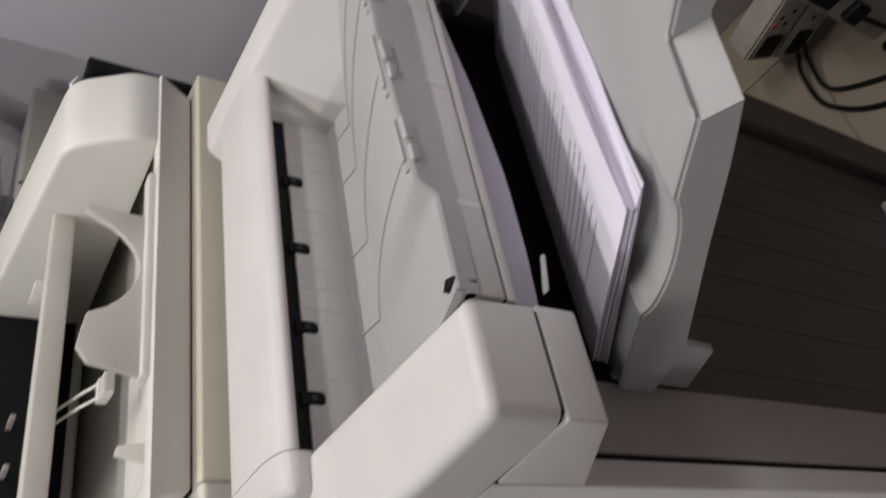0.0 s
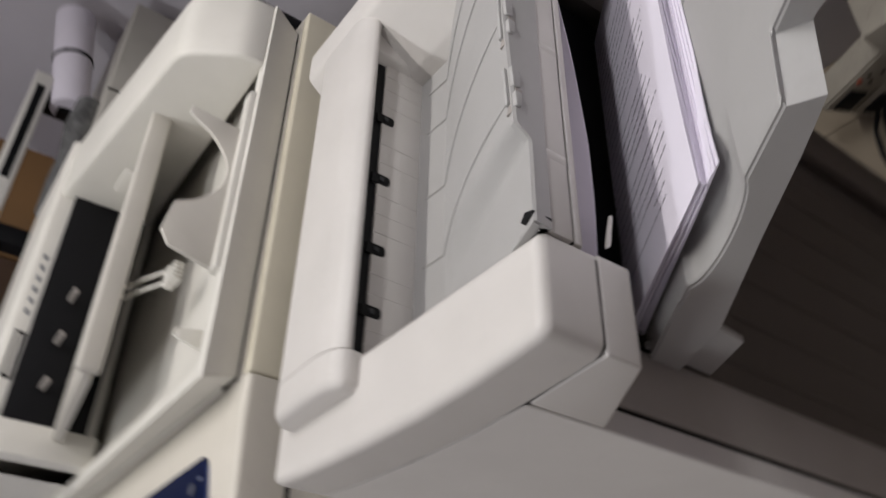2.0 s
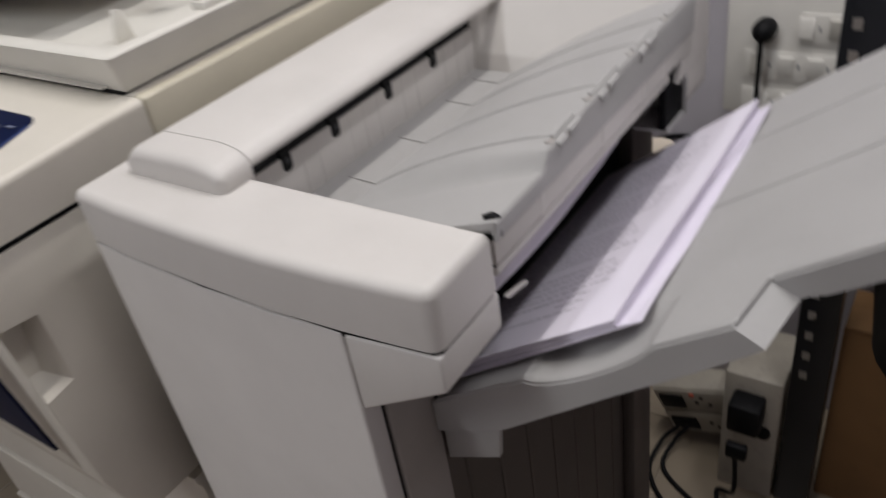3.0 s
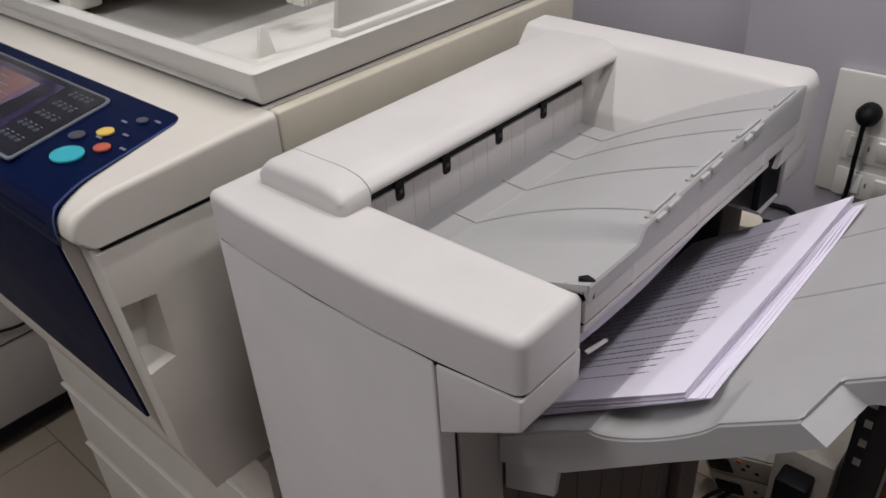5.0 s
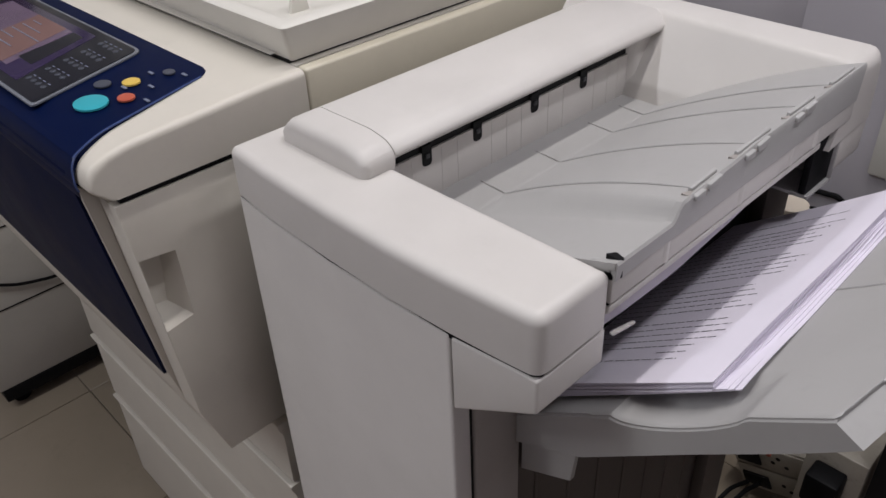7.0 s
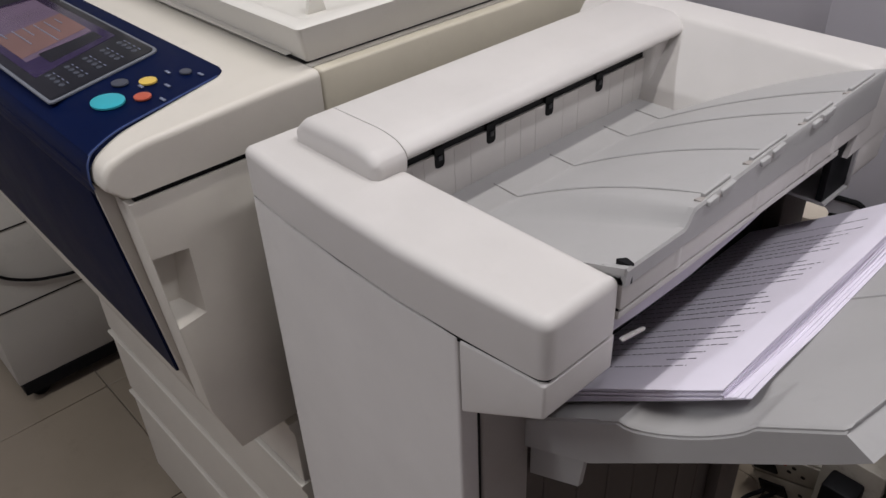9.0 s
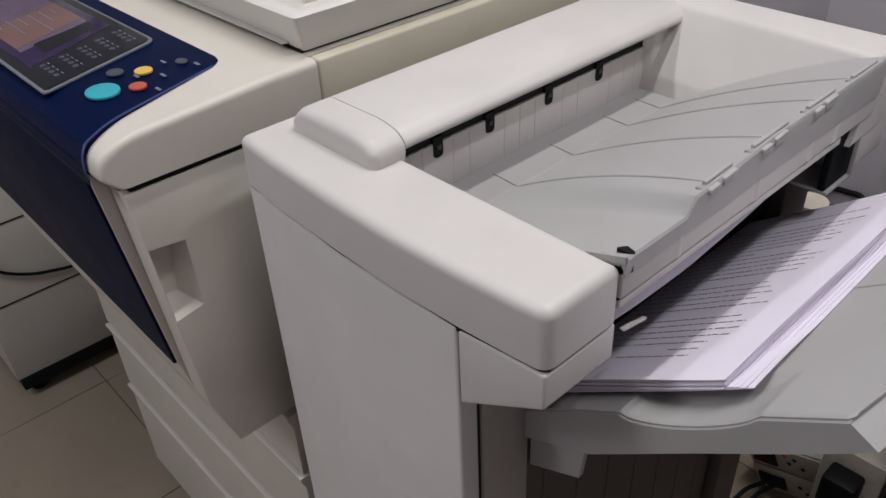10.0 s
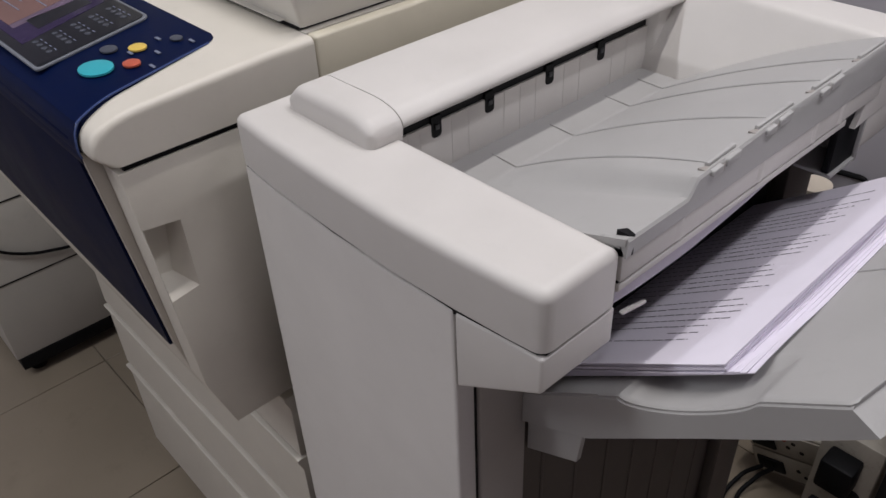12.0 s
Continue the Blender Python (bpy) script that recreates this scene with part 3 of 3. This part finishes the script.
    # navy skin over the deck top and its front edge
    skin = rounded([(0.050, 1.0090), (-0.078, 1.0048), (-0.0985, 0.9955), (-0.1010, 0.976), (-0.0995, 0.970)], [0, 0.02, 0.010, 0.003, 0], 6)

    def skin_at(u, v):
        lens = [math.dist(a, b) for a, b in zip(skin, skin[1:])]
        f = u * sum(lens)
        i = 0
        while i < len(lens) - 1 and f > lens[i]:
            f -= lens[i]
            i += 1
        f = i + min(f / lens[i], 1.0)
        y = skin[i][0] + (skin[i + 1][0] - skin[i][0]) * (f - i)
        z = skin[i][1] + (skin[i + 1][1] - skin[i][1]) * (f - i)
        r = max(0.0, (y - 0.036) / 0.014)
        end = -0.3660 - 0.290 * (y + 0.094) - 0.014 * (1 - math.sqrt(max(0.0, 1 - r * r)))
        return (-0.95 + (end + 0.95) * v, y - 0.0005, z + 0.0012)
    panel = part("control_panel", sheet_grid(skin_at, 70, 8, 0.006), BLUE, cop, "navy control panel with coloured keys")
    rim = [Vector(skin_at(i / 60, 1.0)) + Vector((0.0002, 0, 0.0002)) for i in range(4, 61)]
    part("panel_edge_highlight", tube(rim, 0.0009, 6), EDGE_GLINT, panel, "rounded edge with its highlight painted paler")
    bez = rounded([(-0.90, -0.080), (-0.492, -0.080), (-0.530, 0.038), (-0.90, 0.038)], [0.01, 0.006, 0.01, 0.01])
    part("bezel", moved(prism(bez, "z", 0.002, 0.0042, 0.001), flat), BEZEL, panel)
    bez2 = rounded([(-0.897, -0.077), (-0.496, -0.077), (-0.5325, 0.035), (-0.897, 0.035)], [0.01, 0.005, 0.009, 0.01])
    part("keypad", moved(prism(bez2, "z", 0.003, 0.0050, 0.0005), flat), KEYPAD, panel)
    part("screen", moved(prism([(-0.80, -0.068), (-0.556, -0.068), (-0.600, 0.026), (-0.80, 0.026)], "z", 0.004, 0.0056, 0.0004), flat), SCREEN, panel, "lit touch screen")
    part("screen_page", moved(prism([(-0.79, -0.060), (-0.600, -0.060), (-0.632, 0.016), (-0.79, 0.016)], "z", 0.0045, 0.0058, 0), flat), PAGE, panel)
    part("screen_page", moved(prism([(-0.690, -0.060), (-0.612, -0.060), (-0.645, 0.016), (-0.715, 0.016)], "z", 0.0045, 0.0060, 0), flat), SCREEN_LIT, panel)

    for k in range(6):
        part("screen_text", moved(rbox(-0.70, -0.70 + 0.02 + 0.012 * (k * 7 % 5), 0.004 - 0.011 * k, 0.0052 - 0.011 * k, 0.0055, 0.0064, 0), flat), PALE, panel)
    part("screen_menu", moved(prism([(-0.612, -0.045), (-0.580, -0.045), (-0.606, 0.016), (-0.628, 0.016)], "z", 0.0045, 0.0058, 0), flat), KEYPAD, panel)

    def key(x, y, rx, ry, mat, h=0.006, name="key"):
        return part(name, moved(moved(lathe([(1, 0), (1, 0.75), (0.9, 0.95), (0.5, 1.0)], (0, 0, 0), 24), Matrix.Translation((x, y, 0.003)) @ Matrix.Diagonal((rx, ry, h - 0.003, 1))), flat), mat, panel)

    key(-0.457, -0.045, 0.0165, 0.0135, GREEN, 0.0052, "start_key")
    key(-0.470, -0.003, 0.0085, 0.0075, YELLOW, 0.0050, "yellow_key")
    key(-0.443, -0.021, 0.0082, 0.0070, RED, 0.0050, "stop_key")
    key(-0.487, -0.021, 0.0085, 0.0070, KEYGREY, 0.0046, "grey_key")
    key(-0.463, 0.029, 0.0065, 0.0050, KEYGREY, 0.0044, "grey_key")
    for j in range(5):
        for i in range(4):
            y = -0.058 + 0.0195 * j
            x = -0.515 - 0.0105 * i - 0.30 * (y + 0.077) * 1.05
            key(x, y, 0.0034, 0.0028, KEYGREY, 0.0056, "number_key")
            part("key_label", moved(rbox(x - 0.003, x + 0.002, y + 0.0050, y + 0.0060, 0.004, 0.0053, 0), flat), PALE, panel)
    for x, y in ((-0.448, 0.004), (-0.425, -0.012), (-0.465, -0.012), (-0.447, 0.035), (-0.475, 0.018)):
        part("key_label", moved(rbox(x - 0.004, x + 0.004, y - 0.0012, y + 0.0012, 0.003, 0.0038, 0), flat), PALE, panel)
    return cop


build_copier()


def build_feeder():
    ad = thing("document_feeder", "cream document feeder lid with scooped paper trays", "document feeder")
    x0, x1, y0, y1 = -0.96, -0.351, 0.0905, 0.568
    # dished lid: a skirt that flares upwards, a flat rim and a sunken floor

    def ring(d, z, r):
        return [(x, y, z) for x, y in rounded([(x0 + d, y0 + d), (x1 - d, y0 + d), (x1 - d, y1 - d), (x0 + d, y1 - d)], r, 5)]
    part("lid_base", prism([(x0 + 0.02, y0 + 0.013), (x1 - 0.0165, y0 + 0.013), (x1 - 0.0165, y1 - 0.013), (x0 + 0.02, y1 - 0.013)], "z", 1.0108, 1.0140, 0), BLACK, ad, "dark joint under the lid")
    part("dish", loft([ring(0.014, 1.0130, 0.004), ring(0.002, 1.0440, 0.005), ring(0.0006, 1.0475, 0.006), ring(0.0026, 1.0492, 0.005), ring(0.016, 1.0490, 0.004), ring(0.019, 1.0480, 0.004), ring(0.040, 1.0330, 0.012), ring(0.055, 1.0305, 0.02)]), WHITE, ad, sharp=45)
    part("front_lip_shade", prism([(-0.955, 1.0170), (-0.384, 1.0170), (-0.955, 1.0290)], "y", 0.0955, 0.1040, 0), ADFGREY, ad)
    for k in range(6):
        part("icon", rbox(-0.7365, -0.7342, 0.285 + 0.016 * k, 0.292 + 0.016 * k, 1.157, 1.162, 0), BEZEL, ad)
    part("slot", rbox(-0.7365, -0.7340, 0.20, 0.262, 1.153, 1.164, 0), BLACK, ad)
    part("slot_bar", rbox(-0.7367, -0.7335, 0.204, 0.258, 1.156, 1.161, 0), WHITE, ad)
    for y in (0.19, 0.25, 0.31):
        part("roller_bar", rbox(-0.722, -0.690, y, y + 0.006, 1.115, 1.121, 0.001), SIDEGREY, ad)
    # U-shaped stop plate
    prof = [(0.200, 1.046), (0.374, 1.046), (0.378, 1.108), (0.370, 1.109)]
    prof += [(0.365 - 0.105 * i / 12, 1.101 - 0.042 * math.sin(math.pi * min(1, i / 12)) ** 0.7) for i in range(13)]
    prof += [(0.245, 1.104), (0.226, 1.107), (0.212, 1.098)]
    part("stop_plate", prism(prof, "x", -0.371, -0.365, 0.0012), ADFGREY, ad, "cream paper stop with a curved cut-out")
    part("stop_rail", rbox(-0.374, -0.356, 0.200, 0.425, 1.046, 1.0560, 0.002), WHITE, ad)
    part("back_block", prism(rounded([(-0.3535, 1.046), (-0.356, 1.075), (-0.392, 1.132), (-0.74, 1.168), (-0.74, 1.046)], [0, 0.01, 0.02, 0, 0]), "y", 0.466, 0.566, 0.006, 3), WHITE, ad)
    # feeder body
    part("feeder_body", rbox(-0.97, -0.735, 0.11, 0.567, 1.04, 1.175, 0.008, 3), WHITE, ad)
    part("feeder_throat", rbox(-0.736, -0.724, 0.150, 0.468, 1.055, 1.150, 0.001), BLACK, ad, "feeder throat, its inner shade painted black")
    part("front_post", rbox(-0.80, -0.718, 0.11, 0.150, 1.04, 1.165, 0.004), WHITE, ad)
    # input tray
    part("input_tray", prism([(-0.735, 1.078), (-0.53, 1.100), (-0.506, 1.108), (-0.506, 1.114), (-0.53, 1.112), (-0.735, 1.090)], "y", 0.135, 0.478, 0.001), ADFGREY, ad)
    part("tray_edge", rbox(-0.513, -0.500, 0.135, 0.478, 1.098, 1.122, 0.004, 3), ADFGREY, ad)
    part("side_guide", rbox(-0.575, -0.53, 0.392, 0.396, 1.112, 1.128, 0.0015), WHITE, ad)
    # sensor finger with comb
    for y in (0.250, 0.264):
        part("finger", tube(smooth_path([(-0.56, y - 0.010, 1.098), (-0.50, y - 0.016, 1.081), (-0.462, y - 0.020, 1.068)], 6), 0.0016, 8), WHITE, ad)
    for k in range(5):
        part("comb_tooth", rbox(-0.462, -0.444, 0.227 + 0.0045 * k, 0.2292 + 0.0045 * k, 1.059, 1.069, 0.0006), WHITE, ad)
    part("comb", rbox(-0.469, -0.459, 0.225, 0.249, 1.060, 1.071, 0.002), WHITE, ad)
    part("dish_tab", prism([(0.150, 1.030), (0.172, 1.030), (0.166, 1.058), (0.158, 1.060)], "x", -0.43, -0.425, 0.001), WHITE, ad)
    return ad


build_feeder()


# ---- wall switchboard ----
def build_switchboard():
    sb = thing("switchboard", "cream modular switchboard with rocker switches on the wall", "switchboard")
    ox, oz, y = -0.130, 0.618, 1.0
    part("back_plate", rbox(ox, ox + 0.30, y - 0.012, y - 0.002, oz, oz + 0.205, 0.004), SWITCH, sb)
    for r, (z, count) in enumerate(((0.150, 2), (0.088, 5), (0.026, 5))):
        part("row_plate", rbox(ox + (0.110 if r == 0 else 0.030), ox + (0.235 if r == 0 else 0.262), y - 0.0150, y - 0.0121, oz + z - 0.026, oz + z + 0.022, 0.002), SWITCH, sb)
        for c in range(count):
            x = ox + (0.118 if r == 0 else 0.052) + 0.042 * c + 0.008 * (r == 2)
            tilt = Matrix.Translation((x, y - 0.0155, oz + z)) @ Matrix.Rotation(radians((-7, 6, 6, -7, 6)[c]), 4, "X")
            part("rocker", moved(rbox(-0.011, 0.011, -0.004, 0.003, -0.016, 0.016, 0.0015), tilt), (SWITCH, CABINET, SWITCH)[(c + r) % 3], sb)
            part("socket_slot", rbox(x + 0.0165, x + 0.0195, y - 0.0156, y - 0.0145, oz + z - 0.004, oz + z + 0.004, 0), BEZEL, sb)
    part("regulator", lathe([(0.020, 0.0), (0.020, -0.010), (0.015, -0.016), (0.012, -0.020)], (ox + 0.215, y - 0.015, oz + 0.150), 20, "y"), SWITCH, sb)
    pl = thing("power_plug", "black power plug with a hanging cord in the switchboard", "plug")
    part("plug_body", lathe([(0.008, 0.0), (0.017, -0.002), (0.018, -0.018), (0.013, -0.030), (0.005, -0.036)], (-0.070, y - 0.012, 0.765), 16, "y"), BLACK, pl)
    part("cord", tube(smooth_path([(-0.070, y - 0.040, 0.755), (-0.071, y - 0.038, 0.70), (-0.076, y - 0.022, 0.62), (-0.09, y - 0.020, 0.50), (-0.05, y - 0.05, 0.32)], 8), 0.0038, 8), BLACK, pl)


build_switchboard()


# ---- things beside and under the tray ----
def build_socket_box():
    sb = thing("extension_box", "grimy white extension box with sockets leaning on the floor", "extension box")
    m = Matrix.Translation((-0.085, 0.80, 0.103)) @ Matrix.Rotation(radians(-18), 4, "Y") @ Matrix.Rotation(radians(12), 4, "X")
    part("case", moved(rbox(-0.070, 0.070, 0.0, 0.05, -0.065, 0.065, 0.005), m), DIRTY, sb)
    part("top_half", moved(rbox(-0.068, 0.068, -0.004, -0.0005, 0.004, 0.062, 0.002), m), DIRTY, sb)
    part("bottom_half", moved(rbox(-0.068, 0.068, -0.004, -0.0005, -0.062, 0.000, 0.002), m), DIRTY, sb)
    for x0, x1, z0, z1 in ((-0.060, -0.015, 0.014, 0.050), (-0.060, -0.010, -0.050, -0.018)):
        part("switch", moved(rbox(x0, x1, -0.008, -0.0035, z0, z1, 0.002), m), BLACK, sb)
    for x, z in ((0.008, 0.030), (0.020, 0.044), (0.032, 0.026), (0.016, -0.030), (0.028, -0.042), (0.040, -0.026)):
        part("socket_hole", moved(lathe([(0.0042, -0.0046), (0.0042, -0.002)], (x, 0, z), 12, "y"), m), BLACK, sb)
    part("lamp", moved(lathe([(0.005, -0.007), (0.005, -0.002)], (0.005, 0, 0.052), 12, "y"), m), RED, sb)
    ad = part("power_adapter", joined(rbox(-0.012, 0.040, 0.70, 0.7445, 0.185, 0.245, 0.006), rbox(-0.004, 0.030, 0.675, 0.690, 0.150, 0.180, 0.004)), BLACK)
    tagged(ad, "black power adapter plugged in beside the extension box", "adapter")
    wb = thing("junction_box", "pale junction box standing behind the extension box", "junction box")
    part("case", rbox(-0.030, 0.062, 0.745, 0.875, 0.0, 0.275, 0.004), DIRTY, wb)
    part("key_switch", lathe([(0.012, -0.006), (0.012, 0.002)], (0.040, 0.744, 0.160), 14, "y"), BLACK, wb)


build_socket_box()


def build_rack():
    rk = thing("equipment_rack", "black perforated steel equipment rack beside the wall", "rack")
    part("upright", rbox(0.068, 0.122, 0.750, 0.785, 0.0, 1.02, 0.002), STEEL, rk)
    part("upright", rbox(0.60, 0.65, 0.750, 0.785, 0.0, 1.02, 0.002), STEEL, rk)
    part("cross_bar", rbox(0.122, 0.60, 0.752, 0.783, 0.62, 0.68, 0.002), STEEL, rk)
    part("side_plate", rbox(0.122, 0.60, 0.900, 0.985, 0.40, 1.0, 0.002), STEEL, rk)
    for k in range(17):
        part("hole", rbox(0.080, 0.091, 0.7488, 0.7502, 0.30 + 0.040 * k, 0.314 + 0.040 * k, 0), CHROME, rk)
    bx = thing("cardboard_box", "brown cardboard box standing on the floor", "box")
    part("carton", rbox(0.126, 0.50, 0.79, 0.895, 0.0, 0.385, 0.004), CARD, bx)
    part("flap", rbox(0.128, 0.498, 0.788, 0.842, 0.3855, 0.389, 0.001), CARD, bx)
    bk = part("black_bin", lathe([(0.10, 0.0), (0.13, 0.02), (0.15, 0.20), (0.155, 0.21), (0.145, 0.21), (0.12, 0.02)], (0.30, 0.68, 0.46), 28), BLACK)
    tagged(bk, "black plastic bin hung on the rack", "bin")


build_rack()

cables = (
    ((-0.10, 0.795, 0.06), (-0.12, 0.775, 0.03), (-0.12, 0.72, 0.006), (-0.02, 0.66, 0.006), (0.08, 0.62, 0.006)),
    ((-0.12, 0.795, 0.05), (-0.145, 0.77, 0.02), (-0.14, 0.70, 0.006), (-0.06, 0.63, 0.006), (0.10, 0.60, 0.006)),
    ((0.012, 0.680, 0.16), (0.01, 0.70, 0.04), (-0.02, 0.71, 0.008), (0.03, 0.60, 0.006), (0.02, 0.45, 0.006)),
)
for pts in cables:
    c = part("power_cable", tube(smooth_path(pts, 10), 0.0042, 8), BLACK)
    tagged(c, "black power cable trailing over the floor", "cable", "floor cables")

wire = part("thin_cable", tube(smooth_path([(-1.384, -0.09, 0.605), (-1.384, -0.085, 0.40), (-1.386, -0.056, 0.341), (-1.388, -0.001, 0.303), (-1.388, 0.065, 0.283), (-1.386, 0.20, 0.25), (-1.384, 0.33, 0.005)], 10), 0.0035, 8), BLACK)
tagged(wire, "thin black cable hanging down the drawer pedestal", "cable")
wire = part("wall_cable", tube(smooth_path([(-0.32, 0.994, 0.005), (-0.29, 0.994, 0.40), (-0.257, 0.994, 0.52), (-0.228, 0.994, 0.548), (-0.182, 0.994, 0.558), (-0.147, 0.994, 0.548), (-0.06, 0.994, 0.46), (0.0, 0.994, 0.005)], 10), 0.0048, 8), BLACK)
tagged(wire, "black cable looped against the lavender wall", "cable")
wire = part("wall_cable", tube(smooth_path([(-0.30, 0.985, 0.005), (-0.262, 0.985, 0.36), (-0.236, 0.985, 0.50), (-0.205, 0.985, 0.525), (-0.165, 0.985, 0.515), (-0.11, 0.985, 0.40), (-0.05, 0.985, 0.005)], 10), 0.004, 8), BLACK)
tagged(wire, "thinner black cable looped against the lavender wall", "cable")

ring = part("tape_roll", lathe([(0.013, 0.0), (0.018, 0.0), (0.018, 0.012), (0.013, 0.012)], (-0.060, 0.500, 0.8005), 28), TAN)
tagged(ring, "roll of pale cream tape behind the tray", "tape roll")


# ---- far corner behind the copier ----
def build_alcove():
    tb = thing("side_table", "low laminate table in the corner behind the copier", "table")
    part("table_top", rbox(-2.2, -1.12, 0.15, 1.43, 0.72, 0.75, 0.003), CABINET, tb)
    for x in (-2.15, -1.17):
        for y in (0.2, 1.37):
            part("leg", rbox(x, x + 0.04, y, y + 0.04, 0.0, 0.72, 0.003), CABINET, tb)
    pr = thing("old_printer", "dusty pale desktop printer with a dark open top", "printer")
    part("case", rbox(-1.62, -1.22, 0.98, 1.40, 0.75, 1.122, 0.008, 3), CABINET, pr)
    part("case_front", rbox(-1.60, -1.24, 0.40, 0.975, 0.75, 1.075, 0.008, 3), BLACK, pr)
    part("seam", rbox(-1.223, -1.2188, 1.10, 1.105, 0.76, 1.121, 0), BLACK, pr)
    for y in (0.86, 0.80, 0.66):
        part("latch", rbox(-1.30, -1.25, y, y + 0.03, 1.0752, 1.105, 0.004), CABINET, pr)
    part("hinge", rbox(-1.42, -1.34, 0.42, 0.56, 1.0752, 1.165, 0.006), CABINET, pr)
    strip = thing("paper_tray_cover", "narrow white printer cover with a dark slot", "printer cover")
    part("cover", rbox(-1.40, -1.335, 0.68, 1.17, 1.222, 1.264, 0.005), SWITCH, strip)
    part("slot", rbox(-1.352, -1.3335, 0.86, 1.13, 1.234, 1.252, 0.001), BLACK, strip)
    part("sticker", lathe([(0.017, 0.0), (0.017, 0.002)], (-1.3365, 0.775, 1.242), 18, "x"), YELLOW, strip, "round yellow sticker")
    for y in (0.72, 1.10):
        part("foot", rbox(-1.395, -1.345, y, y + 0.04, 1.0755 if y < 0.9 else 1.1225, 1.2218, 0.002), BLACK, strip)
    wrap = part("wrapped_tube", lathe([(0.012, 0.0), (0.026, 0.012), (0.029, 0.10), (0.024, 0.17), (0.030, 0.25), (0.026, 0.335), (0.010, 0.35)], (-1.29, 0.76, 1.140), 14, "y"), FILM)
    for v in wrap.data.vertices:
        v.co += Vector(noise.noise_vector(v.co * 40)) * 0.006
    tagged(wrap, "tube wrapped in shiny clear plastic film", "wrapped tube")
    clip = part("green_clip", joined(rbox(-1.30, -1.265, 0.79, 0.845, 1.0755, 1.150, 0.004), rbox(-1.295, -1.27, 0.845, 0.87, 1.10, 1.12, 0.003)), TEAL)
    tagged(clip, "small dark green plastic clip on the printer", "clip")
    roll = thing("paper_roll", "rolled white papers held by a black band", "paper roll")
    m = Matrix.Translation((-1.35, 1.105, 1.172)) @ Matrix.Rotation(radians(12), 4, "X")
    part("roll", moved(lathe([(0.042, 0.0), (0.046, 0.285), (0.040, 0.288), (0.036, 0.27), (0.024, 0.268), (0.022, 0.284), (0.016, 0.284), (0.012, 0.20)], (0, 0, 0), 28, "y"), m), PAPER, roll)
    part("band", moved(lathe([(0.0448, 0.14), (0.0462, 0.14), (0.0462, 0.148), (0.0448, 0.148)], (0, 0, 0), 28, "y"), m), BLACK, roll)
    bag = part("plastic_bag", lathe([(0.02, 0.0), (0.10, 0.02), (0.13, 0.09), (0.11, 0.16), (0.05, 0.21), (0.02, 0.24)], (-1.22, 0.28, 0.7502), 28), FILM)
    for v in bag.data.vertices:
        if v.co.z > 0.77:
            v.co += Vector(noise.noise_vector(v.co * 18)) * 0.03
    for v in bag.data.vertices:
        v.co.z = 0.7502 + (v.co.z - 0.7502) * 1.6
    tagged(bag, "crumpled translucent plastic bag on the table", "plastic bag")
    bx = thing("cardboard_carton", "tall brown cardboard carton in the corner", "carton")
    part("carton", rbox(-1.86, -1.64, 0.85, 1.17, 0.75, 1.385, 0.004), CARD, bx)
    part("flap", rbox(-1.86, -1.632, 0.855, 0.95, 1.386, 1.390, 0.001), CARD, bx)
    part("round_label", lathe([(0.013, 0.0), (0.013, 0.0012)], (-1.6395, 0.90, 1.315), 18, "x"), SWITCH, bx)
    b2 = thing("cardboard_carton", "low brown cardboard carton beside the printer, darkened for shade", "carton")
    part("carton", rbox(-1.90, -1.63, 0.20, 0.84, 0.75, 1.285, 0.004), SHADECARD, b2)
    part("tape", rbox(-1.80, -1.74, 0.198, 0.842, 1.2855, 1.2865, 0), CARD, b2)


build_alcove()


def build_pedestal():
    pd = thing("mobile_pedestal", "pale drawer pedestal with a dark plinth on casters", "pedestal")
    x0, x1, y0, y1 = -1.84, -1.395, -0.105, 0.40
    part("carcass", rbox(x0, x1, y0, y1, 0.060, 0.60, 0.003), CABINET, pd)
    part("plinth", rbox(x0, x1 + 0.002, y0 + 0.005, y1, 0.028, 0.0595, 0.002), BLACK, pd)
    for x in (x0 + 0.04, x1 - 0.03):
        for y in (y0 + 0.04, y1 - 0.04):
            part("caster", lathe([(0.020, -0.012), (0.020, 0.012)], (x, y, 0.020), 16, "x"), BLACK, pd)
    for z in (0.25, 0.43):
        part("drawer_gap", rbox(x1 - 0.001, x1 + 0.0012, y0 + 0.01, y1 - 0.01, z, z + 0.003, 0), BLACK, pd)


build_pedestal()

bar = part("cable_duct", rbox(-0.78, -0.385, 0.583, 0.603, 0.96, 1.118, 0.003), BLACK)
part("clip", tube(smooth_path([(-0.43, 0.59, 1.122), (-0.42, 0.585, 1.128), (-0.41, 0.59, 1.122)], 6), 0.003, 8), CHROME, bar)
tagged(bar, "black cable duct behind the copier lid", "cable duct")
foot = part("duct_stand", rbox(-0.62, -0.54, 0.584, 0.602, 0.0, 0.9595, 0.002), BLACK)
tagged(foot, "black stand holding up the cable duct", "stand")

# floor tiles
size = 0.40
tile_mesh = None
for i in range(-6, 5):
    for j in range(-6, 5):
        if tile_mesh is None:
            t0 = part("tile", rbox(0.0009, size - 0.0009, 0.0009, size - 0.0009, -0.0045, 0.0, 0.0008, 1), TILE, floor)
            tile_mesh = t0.data
        else:
            t0 = new("tile", tile_mesh)
            t0.parent = floor
        t0.location = (i * size - 0.13, j * size + 0.05, 0)
